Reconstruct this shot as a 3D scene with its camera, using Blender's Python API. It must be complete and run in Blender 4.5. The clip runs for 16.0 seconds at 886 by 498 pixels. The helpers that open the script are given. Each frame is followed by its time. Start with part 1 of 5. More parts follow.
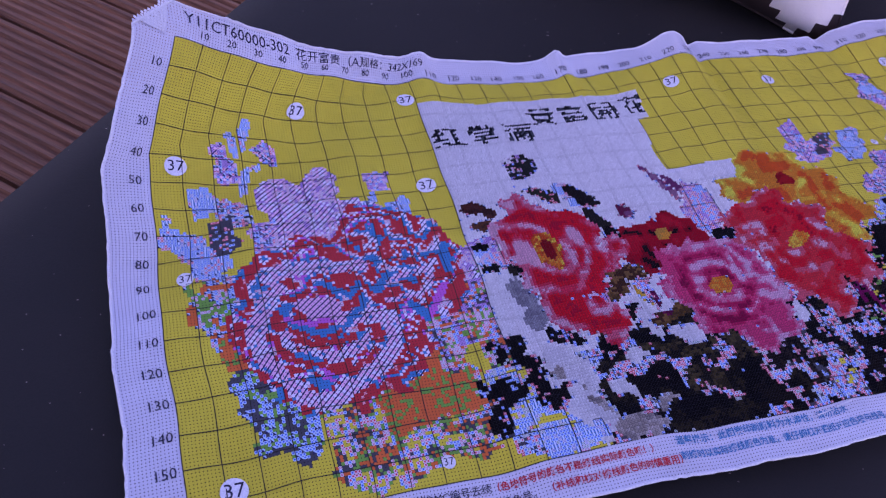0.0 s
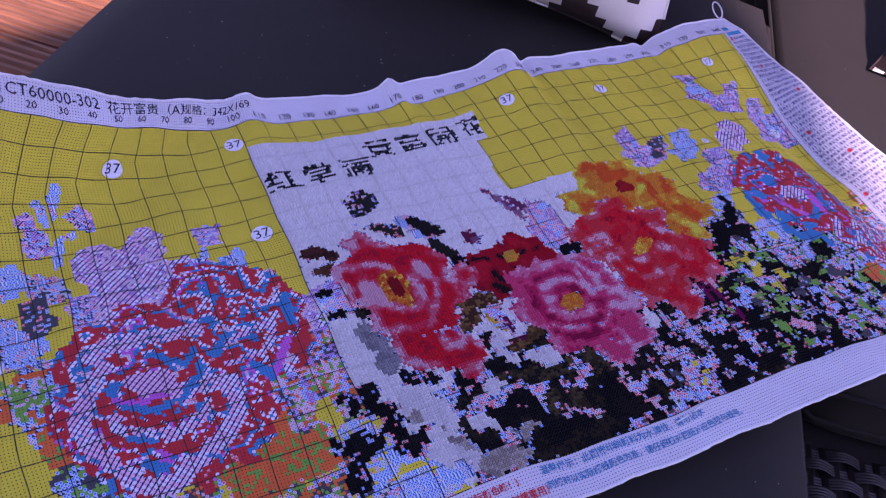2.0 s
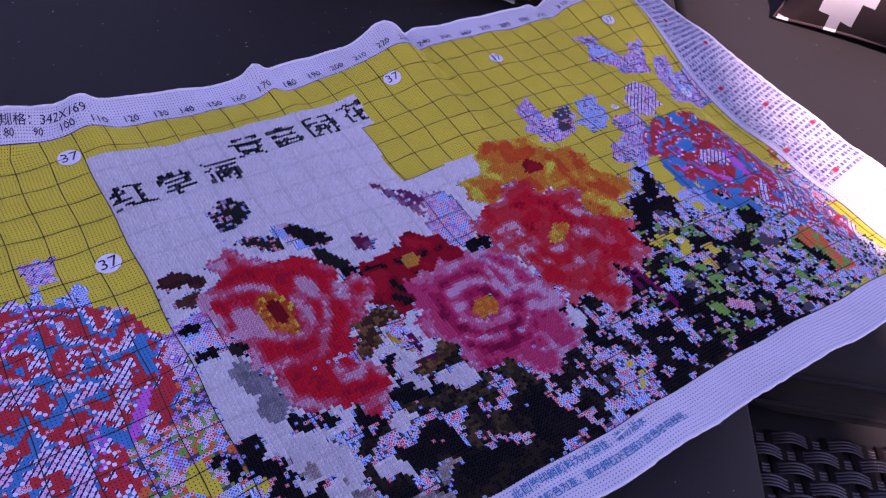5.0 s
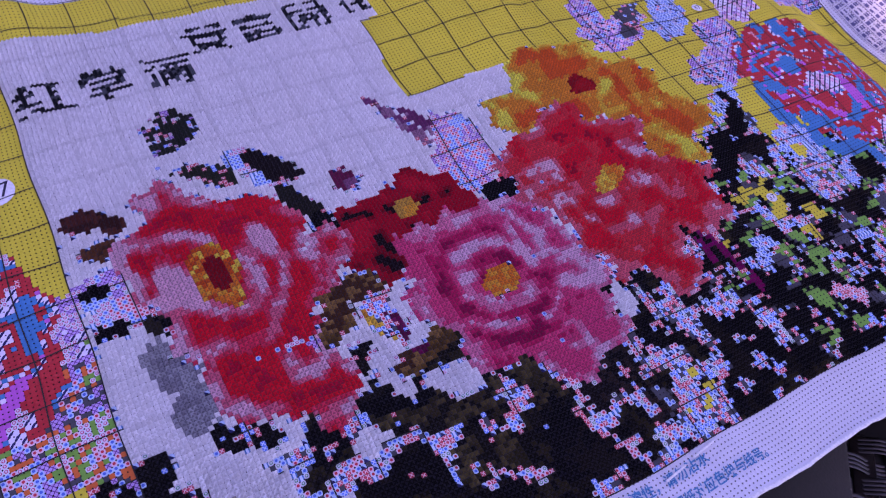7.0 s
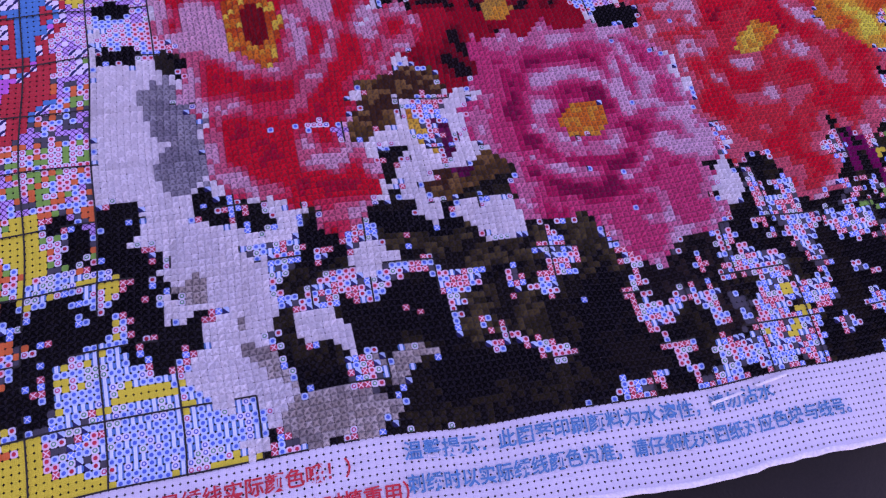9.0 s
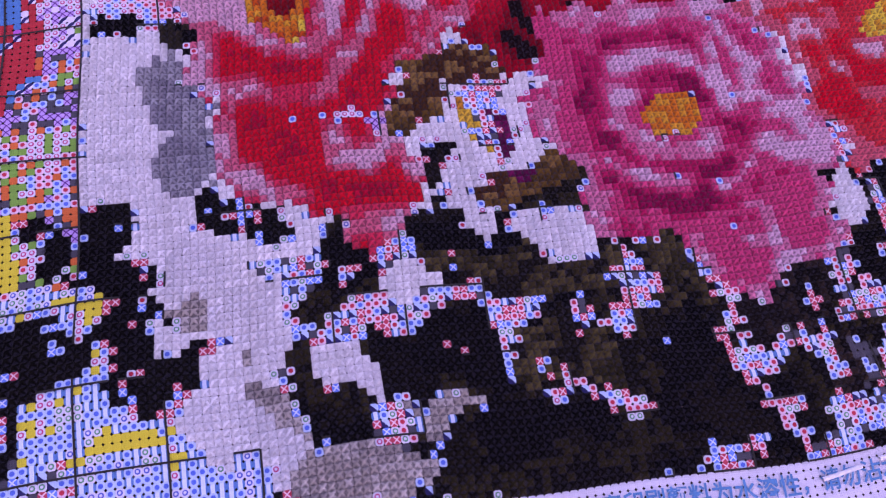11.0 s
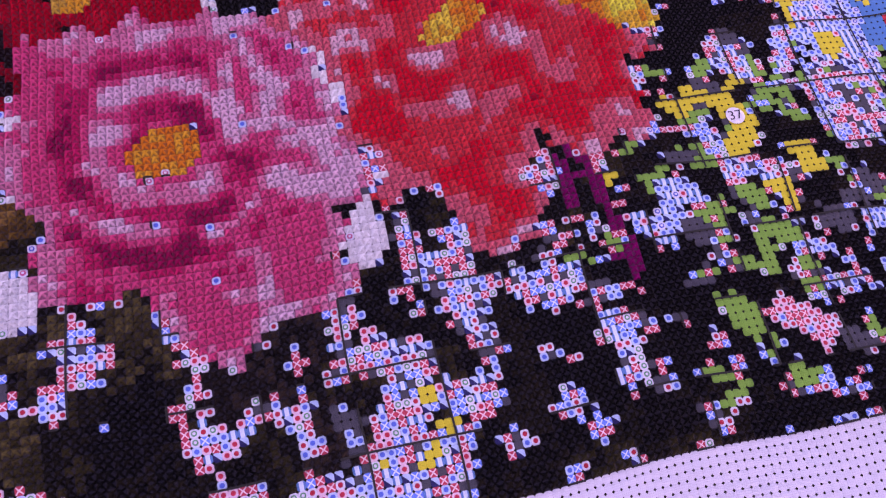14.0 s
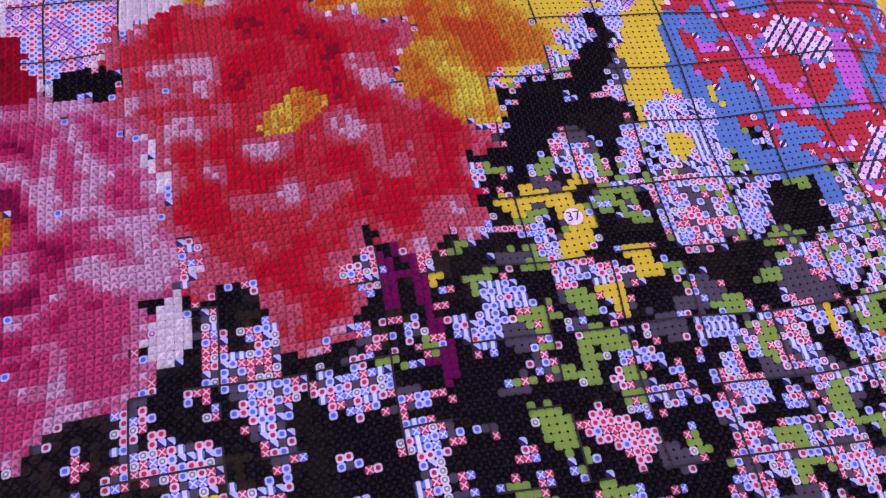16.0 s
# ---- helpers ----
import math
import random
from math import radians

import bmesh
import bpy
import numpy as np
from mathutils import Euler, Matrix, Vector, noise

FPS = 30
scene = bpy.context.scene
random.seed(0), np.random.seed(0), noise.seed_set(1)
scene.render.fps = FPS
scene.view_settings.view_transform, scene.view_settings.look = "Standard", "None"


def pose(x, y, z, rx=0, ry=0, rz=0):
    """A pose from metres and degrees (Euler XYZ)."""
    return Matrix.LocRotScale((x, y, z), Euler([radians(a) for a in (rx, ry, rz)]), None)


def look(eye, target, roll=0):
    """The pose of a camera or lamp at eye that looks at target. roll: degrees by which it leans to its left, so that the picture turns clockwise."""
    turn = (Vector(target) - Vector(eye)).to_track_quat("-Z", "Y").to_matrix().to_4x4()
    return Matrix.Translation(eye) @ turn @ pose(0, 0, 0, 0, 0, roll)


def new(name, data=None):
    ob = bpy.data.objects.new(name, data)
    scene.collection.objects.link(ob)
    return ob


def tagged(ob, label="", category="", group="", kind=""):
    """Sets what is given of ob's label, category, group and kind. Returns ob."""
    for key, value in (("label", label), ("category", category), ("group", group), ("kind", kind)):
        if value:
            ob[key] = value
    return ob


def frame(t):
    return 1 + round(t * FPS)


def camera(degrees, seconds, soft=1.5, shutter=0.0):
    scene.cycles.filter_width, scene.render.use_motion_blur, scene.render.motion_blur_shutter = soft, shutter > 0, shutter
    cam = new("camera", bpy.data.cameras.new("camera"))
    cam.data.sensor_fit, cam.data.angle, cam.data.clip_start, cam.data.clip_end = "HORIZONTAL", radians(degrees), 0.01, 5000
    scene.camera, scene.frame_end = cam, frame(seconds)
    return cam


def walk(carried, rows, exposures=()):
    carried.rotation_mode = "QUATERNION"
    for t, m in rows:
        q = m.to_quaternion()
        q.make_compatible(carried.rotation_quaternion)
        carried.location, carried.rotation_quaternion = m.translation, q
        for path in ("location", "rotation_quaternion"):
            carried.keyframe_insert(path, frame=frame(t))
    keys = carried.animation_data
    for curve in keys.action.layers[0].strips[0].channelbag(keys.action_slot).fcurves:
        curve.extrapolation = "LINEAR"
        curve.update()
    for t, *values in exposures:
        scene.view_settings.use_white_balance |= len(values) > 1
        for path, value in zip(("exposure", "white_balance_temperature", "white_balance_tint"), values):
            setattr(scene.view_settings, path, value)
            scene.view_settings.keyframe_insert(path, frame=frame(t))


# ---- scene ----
cam = camera(56.8, 16.0, soft=1.25)
PATH = [
    (0, (0.053, -0.598, 0.923), (0.548, 0.64, -0.567), 9.2),
    (0.5, (0.063, -0.589, 0.92), (0.597, 0.636, -0.568), 9.6),
    (1, (0.075, -0.581, 0.919), (0.689, 0.627, -0.551), 10.1),
    (1.5, (0.087, -0.581, 0.92), (0.774, 0.609, -0.533), 10.4),
    (2, (0.096, -0.582, 0.919), (0.852, 0.597, -0.508), 10.5),
    (2.5, (0.105, -0.582, 0.917), (0.925, 0.576, -0.493), 10.9),
    (3, (0.114, -0.577, 0.915), (0.986, 0.557, -0.482), 11.3),
    (3.5, (0.125, -0.571, 0.911), (1.033, 0.537, -0.485), 11.5),
    (3.7, (0.129, -0.568, 0.909), (1.049, 0.529, -0.488), 11.6),
    (5.8, (0.192, -0.482, 0.83), (1.068, 0.5, -0.676), 11.7),
    (6, (0.206, -0.471, 0.82), (1.054, 0.493, -0.713), 11.6),
    (6.5, (0.222, -0.45, 0.795), (1.025, 0.477, -0.785), 12.6),
    (7, (0.245, -0.438, 0.783), (0.992, 0.475, -0.832), 13.1),
    (7.5, (0.263, -0.428, 0.784), (0.894, 0.489, -0.878), 12.2),
    (8, (0.286, -0.439, 0.774), (0.828, 0.461, -0.928), 13.7),
    (8.3, (0.297, -0.444, 0.768), (0.805, 0.417, -0.965), 15.8),
    (8.5, (0.293, -0.447, 0.746), (0.801, 0.404, -0.99), 17.6),
    (9, (0.284, -0.442, 0.714), (0.72, 0.342, -1.074), 19.1),
    (9.2, (0.283, -0.437, 0.704), (0.697, 0.332, -1.095), 19.3),
    (11.3, (0.304, -0.405, 0.672), (0.602, 0.327, -1.165), 14.8),
    (11.5, (0.315, -0.404, 0.671), (0.61, 0.324, -1.168), 14.2),
    (12, (0.347, -0.399, 0.667), (0.669, 0.323, -1.169), 14.5),
    (12.5, (0.374, -0.397, 0.667), (0.693, 0.322, -1.172), 13.3),
    (13, (0.398, -0.397, 0.662), (0.723, 0.32, -1.177), 13.5),
    (13.5, (0.421, -0.403, 0.658), (0.758, 0.324, -1.175), 13.7),
    (14, (0.448, -0.406, 0.659), (0.801, 0.336, -1.165), 14.0),
    (14.5, (0.47, -0.415, 0.66), (0.836, 0.357, -1.149), 14.3),
    (15, (0.494, -0.421, 0.664), (0.88, 0.387, -1.125), 14.8),
    (15.5, (0.51, -0.417, 0.668), (0.915, 0.408, -1.108), 15.5),
    (16, (0.503, -0.401, 0.666), (0.864, 0.445, -1.11), 13.7),
]
walk(cam, [(t, look(eye, target, roll)) for t, eye, target, roll in PATH], exposures=[(0, 1.23, 6300, 68), (3.7, 1.06, 6400, 68), (7, 1.38, 6700, 73), (12.5, 1.9, 8300, 80), (16, 1.85, 8900, 81)])

# ---- light ----
SUN_ELEV, SUN_AZ = radians(50), radians(-108)          # azimuth counted from +x towards +y
world = bpy.data.worlds.new("sky")
scene.world = world
world.use_nodes = True
wn = world.node_tree.nodes
sky = wn.new("ShaderNodeTexSky")
sky.sky_type, sky.sun_disc = "NISHITA", False
sky.ozone_density, sky.dust_density = 1.4, 0.6
sky.sun_elevation, sky.sun_rotation = SUN_ELEV, radians(90) - SUN_AZ
world.node_tree.links.new(sky.outputs[0], wn["Background"].inputs[0])
wn["Background"].inputs[1].default_value = 0.15
sun_dir = Vector((math.cos(SUN_ELEV) * math.cos(SUN_AZ), math.cos(SUN_ELEV) * math.sin(SUN_AZ), math.sin(SUN_ELEV)))
sun_data = bpy.data.lights.new("sun", "SUN")
sun_data.energy, sun_data.angle, sun_data.color = 5.0, radians(1.2), (1.0, 0.9, 0.74)
sun = new("sun", sun_data)
sun.matrix_world = look(sun_dir * 8, (0, 0, 0))


# ---- materials ----
def lin(r, g, b):
    return tuple(((v / 255 + 0.055) / 1.055) ** 2.4 if v > 10 else v / 255 / 12.92 for v in (r, g, b))


class Nodes:
    """A short way to write node materials."""

    def __init__(self, name, rough=0.8, metal=0.0):
        self.m = bpy.data.materials.new(name)
        self.m.use_nodes = True
        self.t = self.m.node_tree
        self.b = self.t.nodes["Principled BSDF"]
        self.b.inputs["Roughness"].default_value = rough
        self.b.inputs["Metallic"].default_value = metal

    def put(self, value, socket):
        if isinstance(value, bpy.types.NodeSocket):
            self.t.links.new(value, socket)
        else:
            socket.default_value = value

    def node(self, kind, ins=None, out=0, **attrs):
        n = self.t.nodes.new(kind)
        for k, v in attrs.items():
            setattr(n, k, v)
        for k, v in (ins or {}).items():
            self.put(v, n.inputs[k])
        return n.outputs[out]

    def math(self, op, a, b=0.0, c=0.0):
        return self.node("ShaderNodeMath", {0: a, 1: b, 2: c}, operation=op)

    def mix(self, f, a, b, how="MIX"):
        n = self.t.nodes.new("ShaderNodeMix")
        n.data_type, n.blend_type = "RGBA", how
        self.put(f, n.inputs[0])
        for v, s in ((a, n.inputs[6]), (b, n.inputs[7])):
            self.put((*v, 1) if isinstance(v, tuple) and len(v) == 3 else v, s)
        return n.outputs[2]

    def noise(self, scale, detail=3.0, vec=None, rough=0.55):
        ins = {"Scale": scale, "Detail": detail, "Roughness": rough}
        if vec is not None:
            ins["Vector"] = vec
        return self.node("ShaderNodeTexNoise", ins)

    def coord(self, out="Object"):
        return self.t.nodes.new("ShaderNodeTexCoord").outputs[out]

    def attr(self, name, out="Color"):
        n = self.t.nodes.new("ShaderNodeAttribute")
        n.attribute_name = name
        return n.outputs[out]

    def ramp(self, f, a, b, lo=0.3, hi=0.7):
        n = self.t.nodes.new("ShaderNodeValToRGB")
        n.color_ramp.elements[0].position, n.color_ramp.elements[1].position = lo, hi
        n.color_ramp.elements[0].color, n.color_ramp.elements[1].color = (*a, 1), (*b, 1)
        self.put(f, n.inputs[0])
        return n.outputs[0]

    def color(self, c):
        self.put((*c, 1) if isinstance(c, tuple) and len(c) == 3 else c, self.b.inputs["Base Color"])
        return self

    def bump(self, h, strength=0.3, dist=0.001):
        self.put(self.node("ShaderNodeBump", {"Strength": strength, "Distance": dist, "Height": h}), self.b.inputs["Normal"])
        return self


def mat_canvas():
    # cotton blocks with printed marks: the mark and its ink come with each block
    n = Nodes("printed_cotton_canvas", 0.9)
    uv = n.node("ShaderNodeUVMap", uv_map="block")
    sep = n.t.nodes.new("ShaderNodeSeparateXYZ")
    n.t.links.new(uv, sep.inputs[0])
    x, y = sep.outputs[0], sep.outputs[1]
    dx, dy = n.math("SUBTRACT", x, 0.5), n.math("SUBTRACT", y, 0.5)
    r = n.math("SQRT", n.math("ADD", n.math("MULTIPLY", dx, dx), n.math("MULTIPLY", dy, dy)))
    sym = n.attr("mark", "Fac")

    def isit(k):
        return n.math("COMPARE", sym, float(k), 0.3)
    dot = n.math("LESS_THAN", r, 0.28)
    ring = n.math("COMPARE", r, 0.25, 0.075)
    diag = n.math("LESS_THAN", n.math("ABSOLUTE", n.math("SUBTRACT", dx, dy)), 0.36)
    tri = n.math("LESS_THAN", n.math("ADD", x, y), 0.95)
    cross = n.math("MINIMUM", n.math("ABSOLUTE", n.math("SUBTRACT", dx, dy)), n.math("ABSOLUTE", n.math("ADD", dx, dy)))
    cross = n.math("LESS_THAN", cross, 0.1)
    bars = n.math("GREATER_THAN", n.math("ABSOLUTE", dx), 0.24)
    total = 0.0
    for k, s in ((1, dot), (2, ring), (3, diag), (4, tri), (5, cross), (6, bars)):
        total = n.math("ADD", n.math("MULTIPLY", isit(k), s), total)
    base = n.mix(total, n.attr("tint"), n.attr("ink"))
    obj = n.coord()
    soil = n.noise(14.0, 4.0, obj)
    base = n.mix(1.0, base, n.ramp(soil, (0.88, 0.87, 0.86), (1, 1, 1)), "MULTIPLY")
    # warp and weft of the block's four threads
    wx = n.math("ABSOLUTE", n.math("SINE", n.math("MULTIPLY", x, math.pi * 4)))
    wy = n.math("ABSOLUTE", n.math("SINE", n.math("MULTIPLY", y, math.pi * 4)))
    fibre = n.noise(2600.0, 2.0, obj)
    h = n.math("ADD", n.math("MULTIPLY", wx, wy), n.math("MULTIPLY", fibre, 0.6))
    # shade in the dips of the weave is put into the colour as well
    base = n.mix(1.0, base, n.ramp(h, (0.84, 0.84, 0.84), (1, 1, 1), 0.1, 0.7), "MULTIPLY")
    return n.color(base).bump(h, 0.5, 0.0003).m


def mat_thread():
    n = Nodes("cotton_floss", 0.6)
    n.b.inputs["Specular IOR Level"].default_value = 0.06
    uv = n.node("ShaderNodeUVMap", uv_map="strand")
    w = n.node("ShaderNodeTexWave", {"Vector": uv, "Scale": 3.2, "Distortion": 1.0, "Detail": 1.0}, 1, wave_type="BANDS", bands_direction="Y")
    rnd = n.node("ShaderNodeNewGeometry", out="Random Per Island")
    c = n.mix(1.0, n.attr("tint"), n.ramp(rnd, (0.78, 0.78, 0.78), (1, 1, 1), 0, 1), "MULTIPLY")
    c = n.mix(1.0, c, n.ramp(w, (0.86, 0.86, 0.86), (1, 1, 1), 0.1, 0.8), "MULTIPLY")
    return n.color(c).bump(w, 0.5, 0.0003).m


def mat_plain(name, c, rough=0.85):
    n = Nodes(name, rough)
    g = n.noise(900.0, 2.0, n.coord())
    return n.color(n.mix(1.0, (*c, 1), n.ramp(g, (0.75, 0.75, 0.75), (1, 1, 1)), "MULTIPLY")).m


def mat_upholstery():
    n = Nodes("dark_brown_upholstery", 0.88)
    o = n.coord()
    big = n.noise(5.0, 4.0, o)
    fine = n.noise(700.0, 2.0, o)
    lint = n.noise(330.0, 0.0, o)
    c = n.ramp(big, lin(19, 16, 14), lin(28, 24, 21))
    c = n.mix(1.0, c, n.ramp(fine, (0.7, 0.7, 0.7), (1, 1, 1)), "MULTIPLY")
    c = n.mix(n.ramp(lint, (0, 0, 0), (1, 1, 1), 0.865, 0.88), c, lin(130, 120, 112))
    h = n.math("ADD", fine, n.math("MULTIPLY", big, 2.0))
    return n.color(c).bump(h, 0.35, 0.0008).m


def mat_zigzag():
    n = Nodes("stepped_zigzag_print", 0.8)
    sep = n.t.nodes.new("ShaderNodeSeparateXYZ")
    n.t.links.new(n.coord(), sep.inputs[0])
    i = n.math("FLOOR", n.math("DIVIDE", sep.outputs[0], 0.0135))
    j = n.math("FLOOR", n.math("DIVIDE", sep.outputs[1], 0.0135))
    z = n.math("PINGPONG", i, 4.0)
    k = n.math("FLOORED_MODULO", n.math("ADD", j, z), 8.0)
    f = n.math("LESS_THAN", k, 3.5)
    fine = n.noise(900.0, 2.0, n.coord())
    c = n.mix(f, lin(232, 228, 222), lin(52, 36, 34))
    c = n.mix(1.0, c, n.ramp(fine, (0.85, 0.85, 0.85), (1, 1, 1)), "MULTIPLY")
    return n.color(c).bump(fine, 0.3, 0.0005).m


def mat_deck():
    n = Nodes("reddish_brown_decking", 0.75)
    o = n.coord()
    st = n.node("ShaderNodeMapping", {"Vector": o, "Scale": (2.0, 40.0, 40.0)})
    g = n.noise(3.0, 6.0, st, 0.65)
    rnd = n.node("ShaderNodeObjectInfo", out="Random")
    c = n.ramp(g, lin(84, 52, 34), lin(156, 104, 72))
    c = n.mix(1.0, c, n.ramp(rnd, (0.78, 0.76, 0.74), (1.05, 1.0, 0.96), 0, 1), "MULTIPLY")
    return n.color(c).bump(g, 0.5, 0.002).m


def mat_rattan():
    n = Nodes("black_synthetic_rattan", 0.32)
    g = n.noise(60.0, 3.0, n.coord())
    return n.color(n.ramp(g, lin(28, 24, 23), lin(48, 42, 40))).bump(g, 0.2, 0.0005).m


def mat_render():
    n = Nodes("light_wall_render", 0.9)
    g = n.noise(40.0, 5.0, n.coord())
    return n.color(n.ramp(g, lin(150, 138, 126), lin(182, 172, 160))).bump(g, 0.5, 0.004).m


CANVAS, THREAD, UPHOLSTERY, ZIGZAG = mat_canvas(), mat_thread(), mat_upholstery(), mat_zigzag()
DECK, RATTAN, WALL = mat_deck(), mat_rattan(), mat_render()
INK_BLACK = mat_plain("black_ink", lin(38, 38, 62))
INK_GRID = mat_plain("grid_ink", lin(30, 29, 26))
INK_RED = mat_plain("red_ink", lin(205, 44, 52))
INK_TEAL = mat_plain("teal_ink", lin(40, 128, 176))
INK_WHITE = mat_plain("white_cotton", lin(226, 226, 230))
DARK = mat_plain("black_webbing", lin(20, 18, 18))


def mesh_of(name, verts, faces, material, smooth=False):
    me = bpy.data.meshes.new(name)
    me.from_pydata(verts, [], faces)
    me.materials.append(material)
    if smooth:
        me.shade_smooth()
    return me


def part(name, bm, material, parent, label=""):
    me = bpy.data.meshes.new(name)
    if isinstance(bm, tuple):
        me.from_pydata(bm[0], [], bm[1])
    else:
        bm.to_mesh(me)
        bm.free()
    me.materials.append(material)
    me.shade_smooth()
    ob = new(name, me)
    ob.parent = parent
    return tagged(ob, label)


def thing(name, label, category, where=None, group="", kind=""):
    ob = new(name)
    ob.empty_display_size = 0.05
    if where is not None:
        ob.matrix_world = where
    return tagged(ob, label, category, group, kind)


# ---- the cloth's shape: stitch column and row to place ----
PITCH, TOP = 0.0254 / 11, 0.45
COLS, ROWS = 342, 169
MARGIN_L, MARGIN_R, MARGIN_T, MARGIN_B = 14, 20, 12, 13


def smooth01(x):
    x = np.clip(x, 0, 1)
    return x * x * (3 - 2 * x)


def lay(c, r, up=0.0):
    """Where the cloth's column c and row r lie, up metres over it: a lifted corner, folds and a dip over the gap of the cushions."""
    c, r = np.asarray(c, float), np.asarray(r, float)
    slack = smooth01((r - 95) / 60) * np.exp(-(np.clip(c, 0, None) / 50) ** 2)
    pull = np.exp(-((r + 2) / 8) ** 2)
    c, r = c + 3.8 * slack + 3.0 * pull * np.exp(-((c - 38) / 28) ** 2), r + 3.0 * slack - 2.2 * pull * np.exp(-((c - 78) / 26) ** 2) + 1.8 * np.exp(-((c - 135) / 40) ** 2) * np.exp(-((r - 8) / 18) ** 2)
    c = np.where(c > 342, 342 + (c - 342) * (0.5 + 0.5 * smooth01((r + 12) / 55)), c)
    rise = 0.066 * np.clip(1 - (c + 1.1 * r) / 88, 0, 1.25) ** 1.4
    shift = 12.6 * np.clip(1 - (c + 2.2 * r) / 88, 0, 1.1) ** 0.95
    z = TOP + rise
    z = z - 0.009 * np.exp(-((c - 155) / 38) ** 2) * np.exp(-np.clip(r, -12, None) / 22)
    z = z + 0.012 * np.exp(-((c - 222) / 11) ** 2) * np.exp(-np.clip(r, -12, None) / 30)
    z = z + 0.0055 * np.exp(-((c - 170 - 0.15 * r) / 3.5) ** 2) * np.exp(-np.clip(r, -12, None) / 16)
    z = z - 0.0050 * np.exp(-((c - 234) / 3.0) ** 2) * np.exp(-np.clip(r, -12, None) / 40)
    z = z + 0.0055 * np.exp(-((c - 106) / 6.0) ** 2) * np.exp(-np.clip(r, -12, None) / 30)
    z = z + 0.014 * smooth01((c - 290) / 40) * np.exp(-np.clip(r, 0, None) / 18)
    z = z - 0.004 * np.exp(-((c - 303) / 4.0) ** 2) * np.exp(-np.clip(r, -12, None) / 14)
    z = z - 0.030 * smooth01((r - 12) / 60) * np.exp(-((c - 338) / 17) ** 2)
    z = z - 0.0022 * smooth01((r - 150) / 30) * (1 + np.sin(c * 0.085 + 1.0))
    z = z + 0.0010 * np.sin(c * 0.13 + r * 0.05) * np.sin(r * 0.09 + 0.7) + 0.0006 * np.sin(c * 0.31 - r * 0.17)
    z = z + 0.009 * smooth01(-r / 13) * smooth01((c - 50) / 40) * smooth01((215 - c) / 40)
    x = (c + shift) * PITCH + 0.0006 * np.sin(r * 0.2)
    y = -r * PITCH + 0.0014 * np.sin(c * 0.06) + 0.0005 * np.sin(c * 0.19 + 1.3)
    return np.stack([x, y, z + up], -1)


# ---- the picture worked on the cloth ----
rng = np.random.default_rng(7)
CC, RR = np.meshgrid(np.arange(COLS) + 0.5, np.arange(ROWS) + 0.5)


def field(size, seed):
    """Smooth noise from 0 to 1 over the chart, with patches of about size stitches."""
    g = np.random.default_rng(seed).random((int(ROWS / size) + 3, int(COLS / size) + 3))
    x, y = CC / size, RR / size
    i, j = x.astype(int), y.astype(int)
    fx, fy = smooth01(x - i), smooth01(y - j)
    return (g[j, i] * (1 - fx) + g[j, i + 1] * fx) * (1 - fy) + (g[j + 1, i] * (1 - fx) + g[j + 1, i + 1] * fx) * fy


def ranked(f):
    o = np.argsort(np.argsort(f.ravel())).reshape(f.shape)
    return o / f.size


SPECK = rng.random((ROWS, COLS))
N3, N5, N8, N14 = (ranked(field(s, s) + 0.35 * field(s / 2, s + 50)) for s in (3, 5, 8, 14))
WOB = field(4, 91) - 0.5
WOB2 = field(9, 92) - 0.5


def ell(cx, cy, rx, ry, turn=0, wob=0.5):
    """An uneven oval: below 1 inside."""
    a = radians(turn)
    x, y = CC - cx, RR - cy
    u, v = (x * math.cos(a) + y * math.sin(a)) / rx, (-x * math.sin(a) + y * math.cos(a)) / ry
    return np.sqrt(u * u + v * v) + wob * WOB


def inside(pts, wob=3.0):
    x, y = CC + wob * WOB, RR + wob * np.roll(WOB, 7, 1)
    m = np.zeros(CC.shape, bool)
    for (x0, y0), (x1, y1) in zip(pts, pts[1:] + pts[:1]):
        if y0 != y1:
            m ^= ((y0 > y) != (y1 > y)) & (x < (x1 - x0) * (y - y0) / (y1 - y0) + x0)
    return m


def reach(pts, cx, cy):
    """How far out each cell lies between a centre (0) and an outline (1), and at which angle."""
    th = np.arctan2(RR - cy, CC - cx)
    ang = np.array([math.atan2(y - cy, x - cx) for x, y in pts])
    rad = np.array([math.hypot(x - cx, y - cy) for x, y in pts])
    o = np.argsort(ang)
    full = np.interp(th, ang[o], rad[o], period=2 * math.pi)
    return np.hypot(CC - cx, RR - cy) / full, th


YELLOW, WHITE = lin(214, 198, 48), lin(212, 212, 226)
tint = np.zeros((ROWS, COLS, 3))
ink = np.zeros((ROWS, COLS, 3))
mark = np.zeros((ROWS, COLS))
sewn = np.zeros((ROWS, COLS), bool)
motif = np.zeros((ROWS, COLS), int)
tint[:] = YELLOW


def printed(m, ground, colour=WHITE, k=0):
    tint[m], ink[m], mark[m], sewn[m] = ground, colour, k, False


def sew(m, colour, which=1):
    tint[m], sewn[m], motif[m] = colour, True, which


